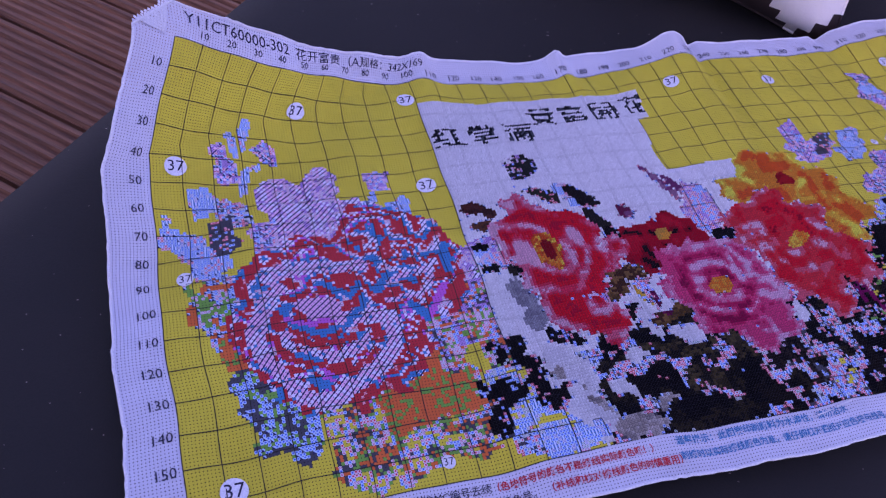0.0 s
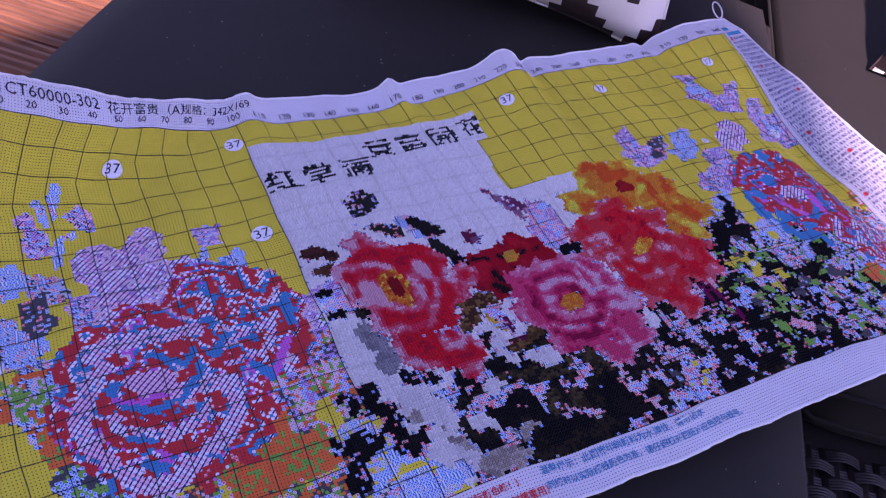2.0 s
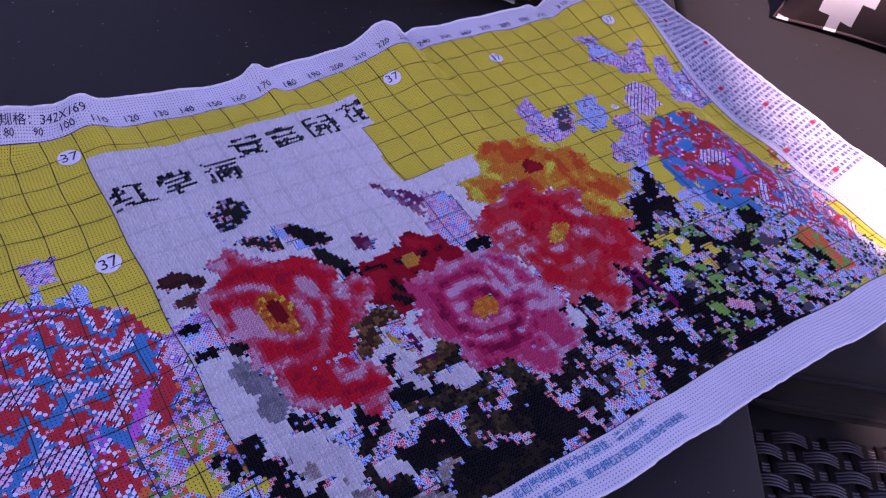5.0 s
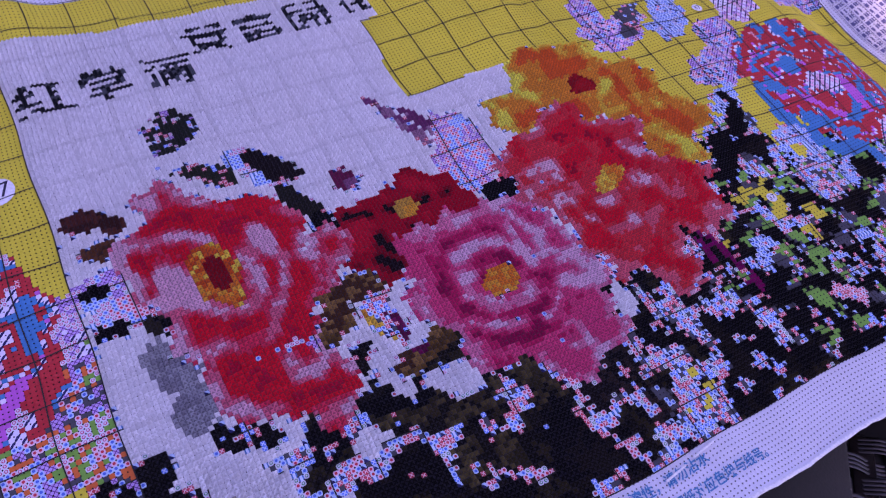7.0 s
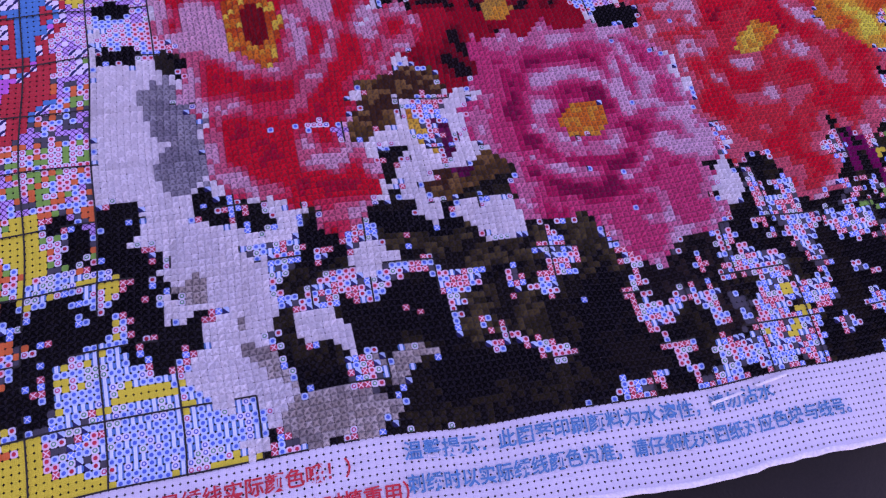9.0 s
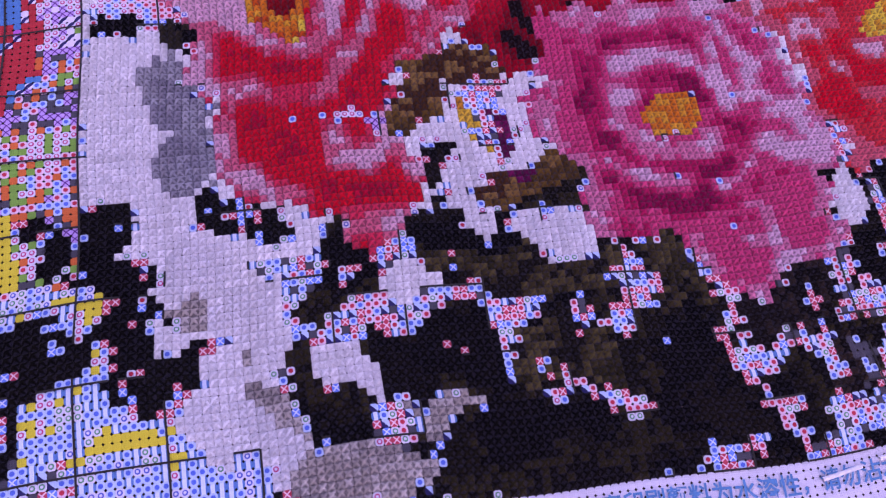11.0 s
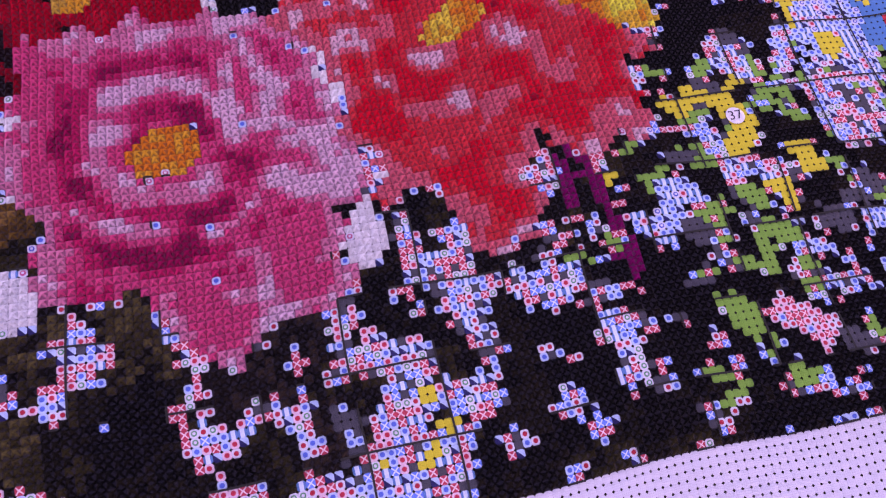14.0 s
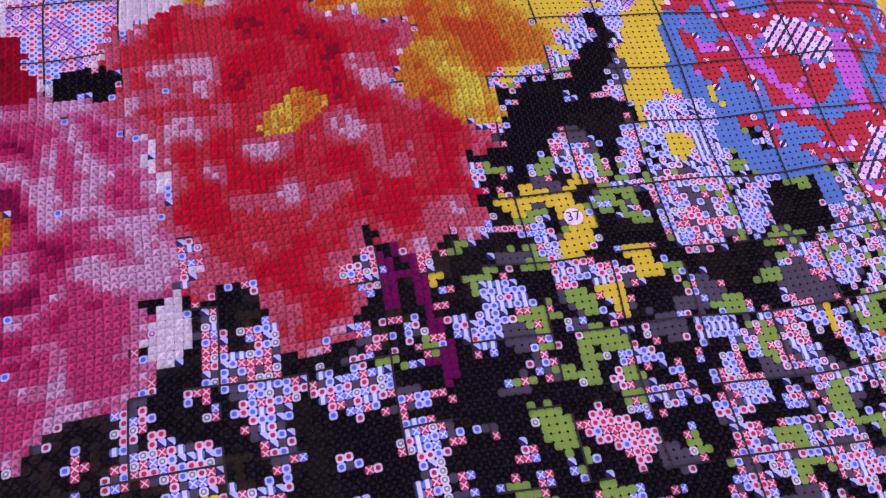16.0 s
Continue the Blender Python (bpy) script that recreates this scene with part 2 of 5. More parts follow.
SKYB, PINKI, NAVY = lin(172, 204, 238), lin(214, 60, 120), lin(26, 28, 88)
RED, BLUE, ORANGE, GREEN, GREY, VIOLET = lin(198, 42, 48), lin(26, 126, 184), lin(226, 104, 44), lin(98, 164, 62), lin(66, 66, 76), lin(206, 98, 196)
INKS = {"slashpink": (lin(238, 186, 216), NAVY, 3), "dots": (SKYB, lin(60, 110, 210), 1), "rings": (WHITE, PINKI, 2), "slash": (lin(228, 222, 242), NAVY, 3), "wedge": (SKYB, NAVY, 4), "pinkdots": (lin(234, 194, 210), lin(214, 50, 70), 1),
        "cross": (lin(196, 160, 220), lin(104, 40, 130), 5), "greenring": (WHITE, lin(50, 150, 110), 2), "bars": (lin(206, 224, 250), lin(60, 130, 190), 6), "bluering": (WHITE, lin(50, 90, 190), 2), "redx": (lin(214, 66, 84), lin(244, 206, 214), 5), "bluex": (lin(80, 140, 236), lin(214, 228, 250), 5), "reddots": (WHITE, lin(204, 40, 60), 1)}


def scatter(m, kinds, f=N3, grain=0.55):
    """Fills m with the kinds of printed mark, in patches."""
    q = ranked(f + grain * SPECK)
    n = len(kinds)
    for i, k in enumerate(kinds):
        s = m & (q >= i / n) & (q < (i + 1) / n)
        if k in INKS:
            printed(s, *INKS[k])
        elif k == "yellow":
            printed(s, YELLOW)
        elif k == "black":
            sew(s, lin(13, 11, 12), 5)
        else:
            printed(s, {"green": GREEN, "grey": GREY, "orange": ORANGE, "red": RED, "blue": BLUE, "violet": VIOLET}[k])


def bloom_print(pts, cx, cy, rings, seed, pale=0.45):
    """A printed peony: bands of red, blue and hatched white that curl round its heart."""
    d, th = reach(pts, cx, cy)
    d = d + 0.16 * WOB + 0.12 * WOB2
    m = d < 1
    band = (d * rings + 0.45 * np.sin(3 * th + seed + 5 * d) + 0.9 * (N8 - 0.5) + 0.55 * (N3 - 0.5) + 0.12 * (SPECK - 0.5)) % 1.0
    printed(m, RED)
    printed(m & (band < pale), *INKS["slash"])
    printed(m & (band < pale) & (N5 > 0.86), *INKS["rings"])
    printed(m & (band > (0.72 if pale > 0.1 else 0.52)) & (N5 > 0.3), BLUE)
    printed(m & (band > 0.90) & (N14 > 0.5), VIOLET)
    printed(m & (band > 0.5) & (band < 0.56) & (SPECK > 0.6), *INKS["redx"])
    return m


def ring_of(*n):
    return list(zip(n[::2], n[1::2]))


def near(w, pts):
    """The cells within w of a line through pts, with an uneven edge."""
    x, y = CC + 1.6 * WOB, RR + 1.6 * np.roll(WOB, 7, 1)
    d = np.full(CC.shape, 99.0)
    for (x0, y0), (x1, y1) in zip(pts, pts[1:]):
        u = np.clip(((x - x0) * (x1 - x0) + (y - y0) * (y1 - y0)) / max(1e-6, (x1 - x0) ** 2 + (y1 - y0) ** 2), 0, 1)
        d = np.minimum(d, np.hypot(x - x0 - u * (x1 - x0), y - y0 - u * (y1 - y0)))
    return d + 0.5 * (SPECK - 0.5) < w


def band(kind, w, *n):
    """A stroke of one printed mark or floss colour."""
    m = near(w, ring_of(*n))
    if kind == "wine":
        sew(m, lin(150, 20, 96), 5)
    elif kind in INKS:
        printed(m, *INKS[kind])
        if kind == "slash":
            printed(m & (SPECK + 0.5 * N3 > 0.72), *INKS["slashpink"])
            printed(m & (SPECK < 0.06), BLUE)
    else:
        printed(m, {"blue": BLUE, "violet": VIOLET, "red": RED}[kind])


MIXES = {"mix": ["pinkdots", "dots", "redx", "reddots", "bars", "wedge", "bluex", "greenring", "grey", "pinkdots", "dots", "redx"],
         "dots": ["dots", "dots", "bars", "bluering", "dots", "wedge", "dots", "bars", "pinkdots"],
         "pinkmix": ["pinkdots", "reddots", "pinkdots", "dots", "redx", "pinkdots", "wedge", "rings"],
         "greymix": ["grey", "grey", "grey", "dots", "grey", "redx", "grey"],
         "blueprint": ["dots", "bars", "dots", "bluering", "dots", "bars", "greenring"],
         "pinkcross": ["cross", "rings", "slashpink", "dots", "cross", "pinkdots", "wedge"], "hatch": ["slash", "slashpink", "cross", "slash", "slashpink", "rings"], "orange": ["orange", "orange", "green", "orange", "rings"],
         "green": ["green", "green", "green", "grey", "green", "redx", "green", "black"]}
FLOSS = {"black": ((13, 11, 12), (17, 14, 14), (13, 11, 12), (32, 26, 20)), "blackleaf": ((13, 11, 12), (20, 18, 16)), "olive": ((24, 20, 15), (54, 47, 27), (92, 80, 48), (68, 58, 35), (30, 25, 19)), "umber": ((24, 18, 17), (54, 42, 36), (32, 24, 22)),
         "white": ((249, 249, 250), (240, 240, 243)), "taupe": ((186, 176, 166), (206, 198, 190), (164, 156, 150)), "brown": ((92, 66, 34), (120, 86, 40), (150, 112, 62), (84, 50, 30)),
         "gold": ((244, 194, 66), (230, 150, 48)), "wine": ((110, 24, 70), (140, 30, 90))}


def patch(kind, *n):
    """An area of the chart with one kind of floss or a mixture of printed marks."""
    m = inside(ring_of(*n), 4.0)
    if kind == "yellow":
        printed(m, YELLOW)
        return
    if kind in MIXES:
        scatter(m, MIXES[kind], N3, 1.1)
        return
    q = ranked(N8 + 0.5 * N3 + 0.5 * SPECK)
    tones = FLOSS[kind]
    for i, c in enumerate(tones):
        sew(m & (q >= i / len(tones)) & (q <= (i + 1) / len(tones)), lin(*c), 2 if kind in ("white", "taupe") else 5)
    if kind in ("black", "blackleaf", "olive"):
        few = 0.05 if kind == "blackleaf" else 0.012
        printed(m & (SPECK > 1 - few), *INKS["redx"])
        printed(m & (SPECK < few), *INKS["bluex"])


# left bouquet, not yet worked
for pts, kinds in (
        ([(8, 92), (26, 90), (30, 112), (18, 118), (9, 106)], ["orange", "wedge", "dots", "rings", "green"]),
        ([(16, 110), (30, 108), (34, 128), (22, 130), (17, 120)], ["orange", "orange", "green", "orange"]),
        ([(16, 124), (36, 124), (46, 146), (34, 156), (22, 150), (15, 138)], ["grey", "grey", "dots", "green", "wedge", "dots"]),
        ([(40, 142), (78, 132), (104, 146), (104, 164), (74, 162), (54, 168), (40, 164)], ["orange", "grey", "green", "rings", "dots", "pinkdots", "yellow"]),
        ([(54, 134), (84, 124), (88, 148), (60, 152)], ["orange", "orange", "green", "orange"]),
        ([(76, 104), (104, 98), (112, 124), (96, 140), (80, 134)], ["rings", "green", "pinkdots", "orange", "dots", "grey", "cross"]),
        ([(92, 140), (120, 150), (124, 168), (96, 168)], ["dots", "bars", "yellow", "rings", "dots"]),
        ([(88, 92), (98, 88), (101, 104), (92, 106)], ["slash", "cross", "rings"])):
    scatter(inside(pts, 6.0), kinds)
patch("dots", 30.5, 21, 33.5, 21, 33, 35.5, 30, 36)
patch("dots", 25.5, 27.5, 29, 27, 28.5, 34.5, 29.5, 39, 26, 38)
patch("pinkcross", 20, 34, 24.5, 33, 25, 38, 29.5, 40.5, 28.5, 47.5, 22.5, 49.5, 19, 46.5, 20.5, 41)
patch("pinkcross", 34, 33.5, 39, 31, 41.5, 34.5, 41.5, 40, 35.5, 39.5)
patch("dots", 27, 49, 32.5, 43, 35, 41, 30.5, 55.5, 27, 55)
patch("dots", 12, 51.5, 18, 50.5, 20, 56, 19, 64.5, 13, 64.5, 11, 60)
patch("mix", 18.5, 57.5, 25.5, 56, 30, 60.5, 31, 69, 23, 68)
patch("dots", 3, 62.5, 5, 63, 5, 67, 10.5, 68.5, 14.5, 73.5, 12, 84, -0.5, 73.5)
patch("greymix", 16, 67.5, 23.5, 64.5, 26, 71.5, 24.5, 80.5, 15.5, 78.5)
patch("dots", 10, 83.5, 12.5, 74.5, 22, 80, 21, 91.5, 12.5, 90)
patch("hatch", 33.5, 52.5, 37, 48.5, 44.5, 48.5, 48, 50, 52, 44.5, 58.5, 44.5, 63, 51, 61, 59.5, 68, 62, 74, 68, 64, 83, 35, 85.5, 35.5, 70, 33, 62.5)
patch("pinkcross", 29.5, 69, 37, 67, 35.5, 82.5, 30, 82)
patch("pinkcross", 70.5, 48.5, 80, 47, 80, 56.5, 71.5, 58)
patch("dots", 67, 67, 71, 57, 74, 58.5, 71.5, 67.5)
patch("dots", 77, 63.5, 85, 60.5, 85.5, 66.5, 85.5, 77, 85, 86, 81, 82.5, 76.5, 68.5)
bloom_print([(62, 66), (88, 74), (95, 96), (88, 116), (66, 112), (56, 92)], 76, 92, 3.4, 1.0, 0.3)
bloom_print([(20, 100), (30, 84), (52, 78), (72, 92), (82, 112), (72, 134), (44, 142), (26, 130)], 46, 108, 4.2, 0.4, 0.2)
band("slash", 2.7, 32.5, 92, 40.5, 89.5, 49.5, 89, 62, 91)
band("slash", 2.7, 35, 96.5, 29, 105, 25.5, 114.5, 28, 123, 31, 128, 35.5, 136, 43.5, 138.5, 52.5, 133, 61, 128.5, 67.5, 122, 67.5, 112.5, 59, 109.5, 52, 112.5)
band("slash", 1.7, 34.5, 114, 41.5, 121, 47, 124.5, 54, 122, 59.5, 118.5)
band("slashpink", 2.7, 42, 104.5, 49, 104, 51.5, 109, 44.5, 109)
band("blue", 1.1, 34.5, 104.5, 39, 112, 46, 115.5, 52.5, 113.5, 59.5, 107)
band("violet", 0.8, 36, 109, 43, 112, 50, 111.5)
band("blue", 1.1, 50, 96.5, 56, 102, 60, 98.5)
band("blue", 1.1, 37, 122, 42.5, 125)
band("blue", 1.4, 39, 130.5, 42.5, 132.5)
band("red", 1.0, 37, 116.5, 43, 118.5, 50.5, 119)
band("slash", 1.2, 68, 99.5, 73, 97.5, 79.5, 95.5, 84, 96, 83.5, 102, 78, 105.5, 69, 105.5)
band("blue", 1.4, 76, 109, 79.5, 113.5)
band("blue", 1.1, 65.5, 100.5, 69, 96.5)
band("violet", 1.4, 88, 103, 81, 113)
band("blue", 1.6, 92, 86.5, 90.5, 97)

# right bouquet, not yet worked
for pts, kinds in (
        ([(256, 96), (280, 108), (300, 120), (332, 118), (340, 168), (250, 168), (236, 138)], ["dots", "redx", "rings", "dots", "green", "grey", "bluex", "reddots", "wedge", "bars", "black", "black", "rings", "green", "dots"]),
        ([(312, 104), (340, 108), (338, 146), (318, 140)], ["orange", "dots", "grey", "rings", "green", "dots"]),
        ([(291, 144), (304, 140), (306, 162), (294, 162)], ["orange", "orange", "orange", "green"])):
    scatter(inside(pts), kinds)
patch("pinkcross", 298, 15, 309, 19.5, 306.5, 29, 310.5, 35.5, 323, 27.5, 328, 30, 322, 39.5, 320.5, 46, 305.5, 47.5, 302.5, 40, 296.5, 32.5, 301.5, 25)
patch("pinkcross", 332, 37, 339, 38.5, 335, 49.5, 344, 45, 345.5, 41, 350, 45.5, 348, 52.5, 343, 56.5, 345, 66, 335, 66.5, 313.5, 69.5, 317.5, 57.5, 321, 48.5)
patch("dots", 302.5, 22.5, 309, 26, 306, 35.5, 300, 31)
patch("dots", 331, 45, 335, 47.5, 340, 58, 330.5, 59)
patch("hatch", 296, 53.5, 304.5, 51.5, 309, 57, 304.5, 65.5, 297.5, 71, 288.5, 69.5, 291.5, 60)
patch("pinkcross", 247, 46, 255, 43.5, 253, 51, 254, 57, 264, 51.5, 266, 58, 260.5, 67.5, 253, 69.5, 242.5, 67, 245.5, 56.5)
patch("greymix", 258.5, 53.5, 267, 52.5, 262, 62.5, 254.5, 64.5)
patch("dots", 273, 51.5, 282.5, 50.5, 278, 61.5, 275, 69, 265, 72, 264, 63)
patch("pinkcross", 280.5, 65.5, 288.5, 67, 289.5, 74, 275.5, 93.5, 262.5, 89, 265.5, 80, 275.5, 75)
patch("dots", 349.5, 70.5, 354.5, 76.5, 353, 87, 347, 79.5)
patch("mix", 347, 103.5, 353.5, 110, 350.5, 123, 346, 135, 334.5, 128.5, 336.5, 116)
patch("orange", 344.5, 95, 350, 95, 347, 103.5, 343.5, 111, 339.5, 103)
bloom_print([(302, 118), (324, 112), (338, 130), (334, 150), (312, 148)], 322, 130, 3.0, 2.0, 0.4)
bloom_print([(276, 88), (288, 76), (308, 74), (322, 90), (322, 112), (300, 122), (282, 114)], 298, 98, 3.2, 2.6, 0.07)
band("blue", 2.2, 279, 94.5, 278, 100, 278.5, 104.5, 281, 110, 282, 116, 285.5, 120.5, 289.5, 122)
band("blue", 1.6, 283, 96, 285, 97.5)
band("blue", 1.5, 284.5, 107.5, 288.5, 112)
band("violet", 1.1, 290, 102.5, 292, 108, 296.5, 111.5)
band("blue", 1.6, 291, 117.5, 301, 113, 311.5, 103.5)
band("violet", 1.4, 306, 100.5, 305.5, 109.5, 306, 113.5)
band("blue", 2.0, 292.5, 123.5, 293.5, 127.5)
band("violet", 0.7, 288.5, 97.5, 289.5, 101)
band("slash", 3.4, 297.5, 99, 301.5, 101.5)
band("red", 1.4, 292.5, 114.5, 299.5, 117, 306, 115.5)
band("slash", 2.0, 306.5, 118.5, 301.5, 124.5)
printed(inside([(252, 112), (262, 110), (264, 132), (256, 140), (250, 124)], 5.0) & (N5 > 0.3), YELLOW)
printed(inside([(260, 96), (272, 92), (280, 112), (270, 116)], 4.0) & (N5 > 0.4), YELLOW)

# ground already worked in white
PALE = inside([(100, 13), (195, 15), (194, 32), (188, 33), (187, 63), (222, 62), (240, 96), (204, 142), (160, 150), (118, 169), (100, 128)], 0.0)
sew(PALE, lin(250, 250, 251), 2)


def words(text, cx, cy, size):
    """The cells that a large brush character covers."""
    cu = bpy.data.curves.new("character", "FONT")
    cu.body, cu.size, cu.align_x, cu.align_y, cu.resolution_u, cu.offset = text, size, "CENTER", "CENTER", 3, 0.022
    ob = new("character", cu)
    me = ob.to_mesh()
    me.calc_loop_triangles()
    v = np.array([w.co[:2] for w in me.vertices])
    m = np.zeros(CC.shape, bool)
    x, y = CC - cx, -(RR - cy)
    for tr in me.loop_triangles:
        a, b, c = v[list(tr.vertices)]
        s1 = (b[0] - a[0]) * (y - a[1]) - (b[1] - a[1]) * (x - a[0])
        s2 = (c[0] - b[0]) * (y - b[1]) - (c[1] - b[1]) * (x - b[0])
        s3 = (a[0] - c[0]) * (y - c[1]) - (a[1] - c[1]) * (x - c[0])
        m |= ((s1 >= 0) & (s2 >= 0) & (s3 >= 0)) | ((s1 <= 0) & (s2 <= 0) & (s3 <= 0))
    ob.to_mesh_clear()
    bpy.data.objects.remove(ob)
    return m


for ch, x, y in (("红", 107, 36), ("堂", 121, 36), ("满", 136, 35.5), ("貴", 149, 26), ("富", 162, 26.5), ("開", 176, 26), ("花", 191, 24.5)):
    m = words(ch, x, y, 12.5)
    m |= np.roll(m, 1, 1) & (SPECK > 0.45)
    m &= SPECK > 0.03
    sew(m & PALE, lin(26, 28, 34), 6)
    sew(m & PALE & (SPECK > 0.7), lin(84, 92, 100), 6)

# undergrowth below the blooms
UNDER = inside([(128, 134), (160, 126), (200, 130), (240, 118), (262, 150), (290, 175), (118, 175)], 4.0)
BLACK, GREYL, BROWN = lin(13, 11, 12), lin(150, 150, 160), lin(112, 66, 40)


def leaf(cx, cy, rx, ry, turn=0, colour=BLACK, colour2=None, specks=0.0, wob=0.7, which=5):
    d = ell(cx, cy, rx, ry, turn, wob) + 0.22 * (SPECK - 0.5)
    m = d < 1
    sew(m, colour, which)
    if colour2 is not None:
        sew(m & (0.6 * N3 + 0.4 * SPECK > 0.5), colour2, which)
    if specks:
        printed(m & (SPECK > 1 - specks) & (d > 0.3), *INKS["redx"])
        printed(m & (SPECK < 0.6 * specks), *INKS["bluex"])


scatter(UNDER | inside([(190, 120), (250, 100), (262, 130), (262, 160), (190, 160)], 3.0), MIXES["mix"], N3, 1.1)
deep = UNDER & (N8 + 0.5 * N3 < 1.16)
for i, c in enumerate(((13, 11, 12), (30, 25, 18), (52, 45, 27), (22, 18, 16))):
    q = ranked(N8[::-1] + 0.35 * SPECK)
    sew(deep & (q >= i / 4) & (q <= (i + 1) / 4), lin(*c), 5)
patch("black", 210.5, 144.5, 219.5, 139.5, 229, 141, 240, 130, 247, 116.5, 248.5, 105.5, 260, 103, 266, 110, 265, 123, 278.5, 132.5, 288, 125.5, 291, 130.5, 283.5, 135.5, 270.5, 149.5, 278.5, 166, 275.5, 168, 209.5, 157)
patch("olive", 130, 135.5, 140, 137, 150.5, 138.5, 163, 138.5, 169.5, 141, 165, 146, 159, 147, 150, 142.5, 140, 138.5)
patch("olive", 152.5, 148, 163, 149, 168.5, 151, 167.5, 158, 152.5, 156)
patch("olive", 171.5, 138.5, 177.5, 137.5, 180, 143, 178.5, 148.5, 172.5, 149.5, 171, 143.5)
patch("umber", 182.5, 148, 192, 143.5, 198.5, 142.5, 197.5, 149.5, 192, 153.5, 182.5, 154)
patch("umber", 190.5, 156, 196, 155, 200, 156.5, 197, 161.5, 189.5, 160.5)
patch("white", 111, 132, 119, 135, 124.5, 139.5, 124.5, 148, 115, 149, 109.5, 147.5)
patch("white", 112, 153.5, 118.5, 153, 126.5, 157.5, 125.5, 159.5, 111.5, 157)
patch("white", 135, 141, 142.5, 139.5, 143, 142.5, 141.5, 145, 136, 144.5)
patch("white", 127, 148.5, 133, 149, 135, 154, 135, 157, 131.5, 156, 128, 152.5)
patch("white", 148, 121.5, 151, 125, 151.5, 130.5, 154.5, 133, 151, 135, 147.5, 133, 146.5, 126.5)
patch("white", 154.5, 134.5, 160.5, 134, 166.5, 135.5, 165, 139.5, 161.5, 140.5, 156, 138)
patch("white", 158, 113.5, 162, 115, 163, 120, 160, 122, 158, 118)
patch("white", 199.5, 132.5, 205.5, 127, 206, 129.5, 204, 140, 199.5, 140.5, 198.5, 137)
patch("mix", 167, 138.5, 169.5, 139, 170.5, 142, 171.5, 146.5, 167.5, 150.5, 163.5, 149, 164.5, 147, 168, 147, 167.5, 143)
patch("mix", 135.5, 135.5, 140, 135.5, 140.5, 140, 135, 140.5)
patch("mix", 119, 136.5, 127.5, 137, 128, 141.5, 126.5, 144.5, 129, 147.5, 125, 148, 124.5, 141.5, 119.5, 137.5)
patch("mix", 129, 146.5, 132.5, 144, 135, 144, 144.5, 142.5, 147.5, 142.5, 146, 144, 143, 145.5, 142.5, 150.5, 138, 149, 135, 146, 133.5, 149, 130, 149, 126, 149)
patch("mix", 150, 143.5, 156.5, 145, 156.5, 146.5, 153.5, 148.5, 153, 151.5, 151, 156.5, 150, 155.5, 150.5, 152, 149.5, 148)
patch("pinkmix", 153.5, 157, 161.5, 158, 167.5, 159, 166.5, 161, 163.5, 159.5, 154, 158)
patch("mix", 177.5, 139.5, 181, 143, 184.5, 146, 182.5, 148, 176.5, 146, 180.5, 145, 178, 142)
patch("mix", 180, 149, 182.5, 148.5, 181, 152.5, 182.5, 155.5, 189.5, 154, 192.5, 153.5, 191.5, 155.5, 187.5, 157.5, 184, 158.5, 181.5, 157.5, 179, 153.5)
patch("mix", 197.5, 145.5, 199.5, 145, 199.5, 149.5, 201, 151.5, 198, 151.5, 196.5, 150)
patch("mix", 202, 147, 208, 151, 208, 154, 211.5, 153, 213, 158.5, 210, 160, 206.5, 158, 203.5, 160, 210.5, 161.5, 208, 168, 189, 167, 189, 161.5, 196, 161, 199.5, 161.5, 201, 151.5)
patch("mix", 210, 141, 213.5, 139, 214, 142.5, 216.5, 144.5, 216.5, 147.5, 216, 152.5, 212.5, 156, 212, 151.5, 210.5, 147)
patch("mix", 220.5, 143, 226, 143.5, 227, 147.5, 223.5, 150, 220, 147.5)
patch("pinkmix", 181, 158, 183, 160.5, 184.5, 163.5, 185, 166.5, 183, 165, 182, 163)
patch("greymix", 196, 155, 199, 155, 198.5, 159.5, 193, 160)
patch("yellow", 204.5, 160, 207.5, 160, 206, 162.5, 204.5, 161.5)
patch("yellow", 205, 154.5, 207.5, 154.5, 207, 157, 205, 156.5)
patch("yellow", 199.5, 161.5, 200.5, 161.5, 200.5, 162.5, 199, 162)
patch("black", 144.5, 122.5, 148, 122, 146, 128.5, 144, 128)
patch("black", 135, 149.5, 145, 146, 150, 147, 150.5, 153, 145, 155.5, 139, 153.5)
patch("black", 169.5, 153.5, 179.5, 152.5, 180.5, 158, 181.5, 164, 175, 166, 167.5, 163.5)
patch("black", 147, 157, 157, 158.5, 157, 164.5, 144.5, 163.5)
patch("black", 130, 135.5, 135.5, 135, 135, 140.5, 132, 143.5, 128, 140)
patch("black", 216.5, 149, 223.5, 150, 230.5, 158.5, 217.5, 168.5, 208.5, 168)
patch("taupe", 119, 149.5, 126, 155, 125, 161.5, 130, 160.5, 135, 162.5, 140, 166.5, 124, 167.5, 120, 159.5)
patch("taupe", 136.5, 156, 146.5, 157, 142, 161.5, 139, 161)
patch("white", 113.5, 154, 119.5, 153.5, 125, 160.5, 124, 166.5, 120.5, 166.5, 120, 160.5, 113, 159)
patch("blueprint", 114.5, 160, 120, 160.5, 120, 167, 110, 167, 111, 162.5)
patch("mix", 107, 145, 111.5, 148.5, 110.5, 156, 106.5, 154)
patch("blueprint", 90.5, 135, 101, 138, 101, 141, 92, 140.5)
patch("blueprint", 101.5, 151.5, 106.5, 155.5, 110.5, 155.5, 109.5, 167, 100, 167, 93.5, 160.5, 99, 153)
patch("mix", 92.5, 158, 101, 157, 100, 167, 93.5, 166.5)
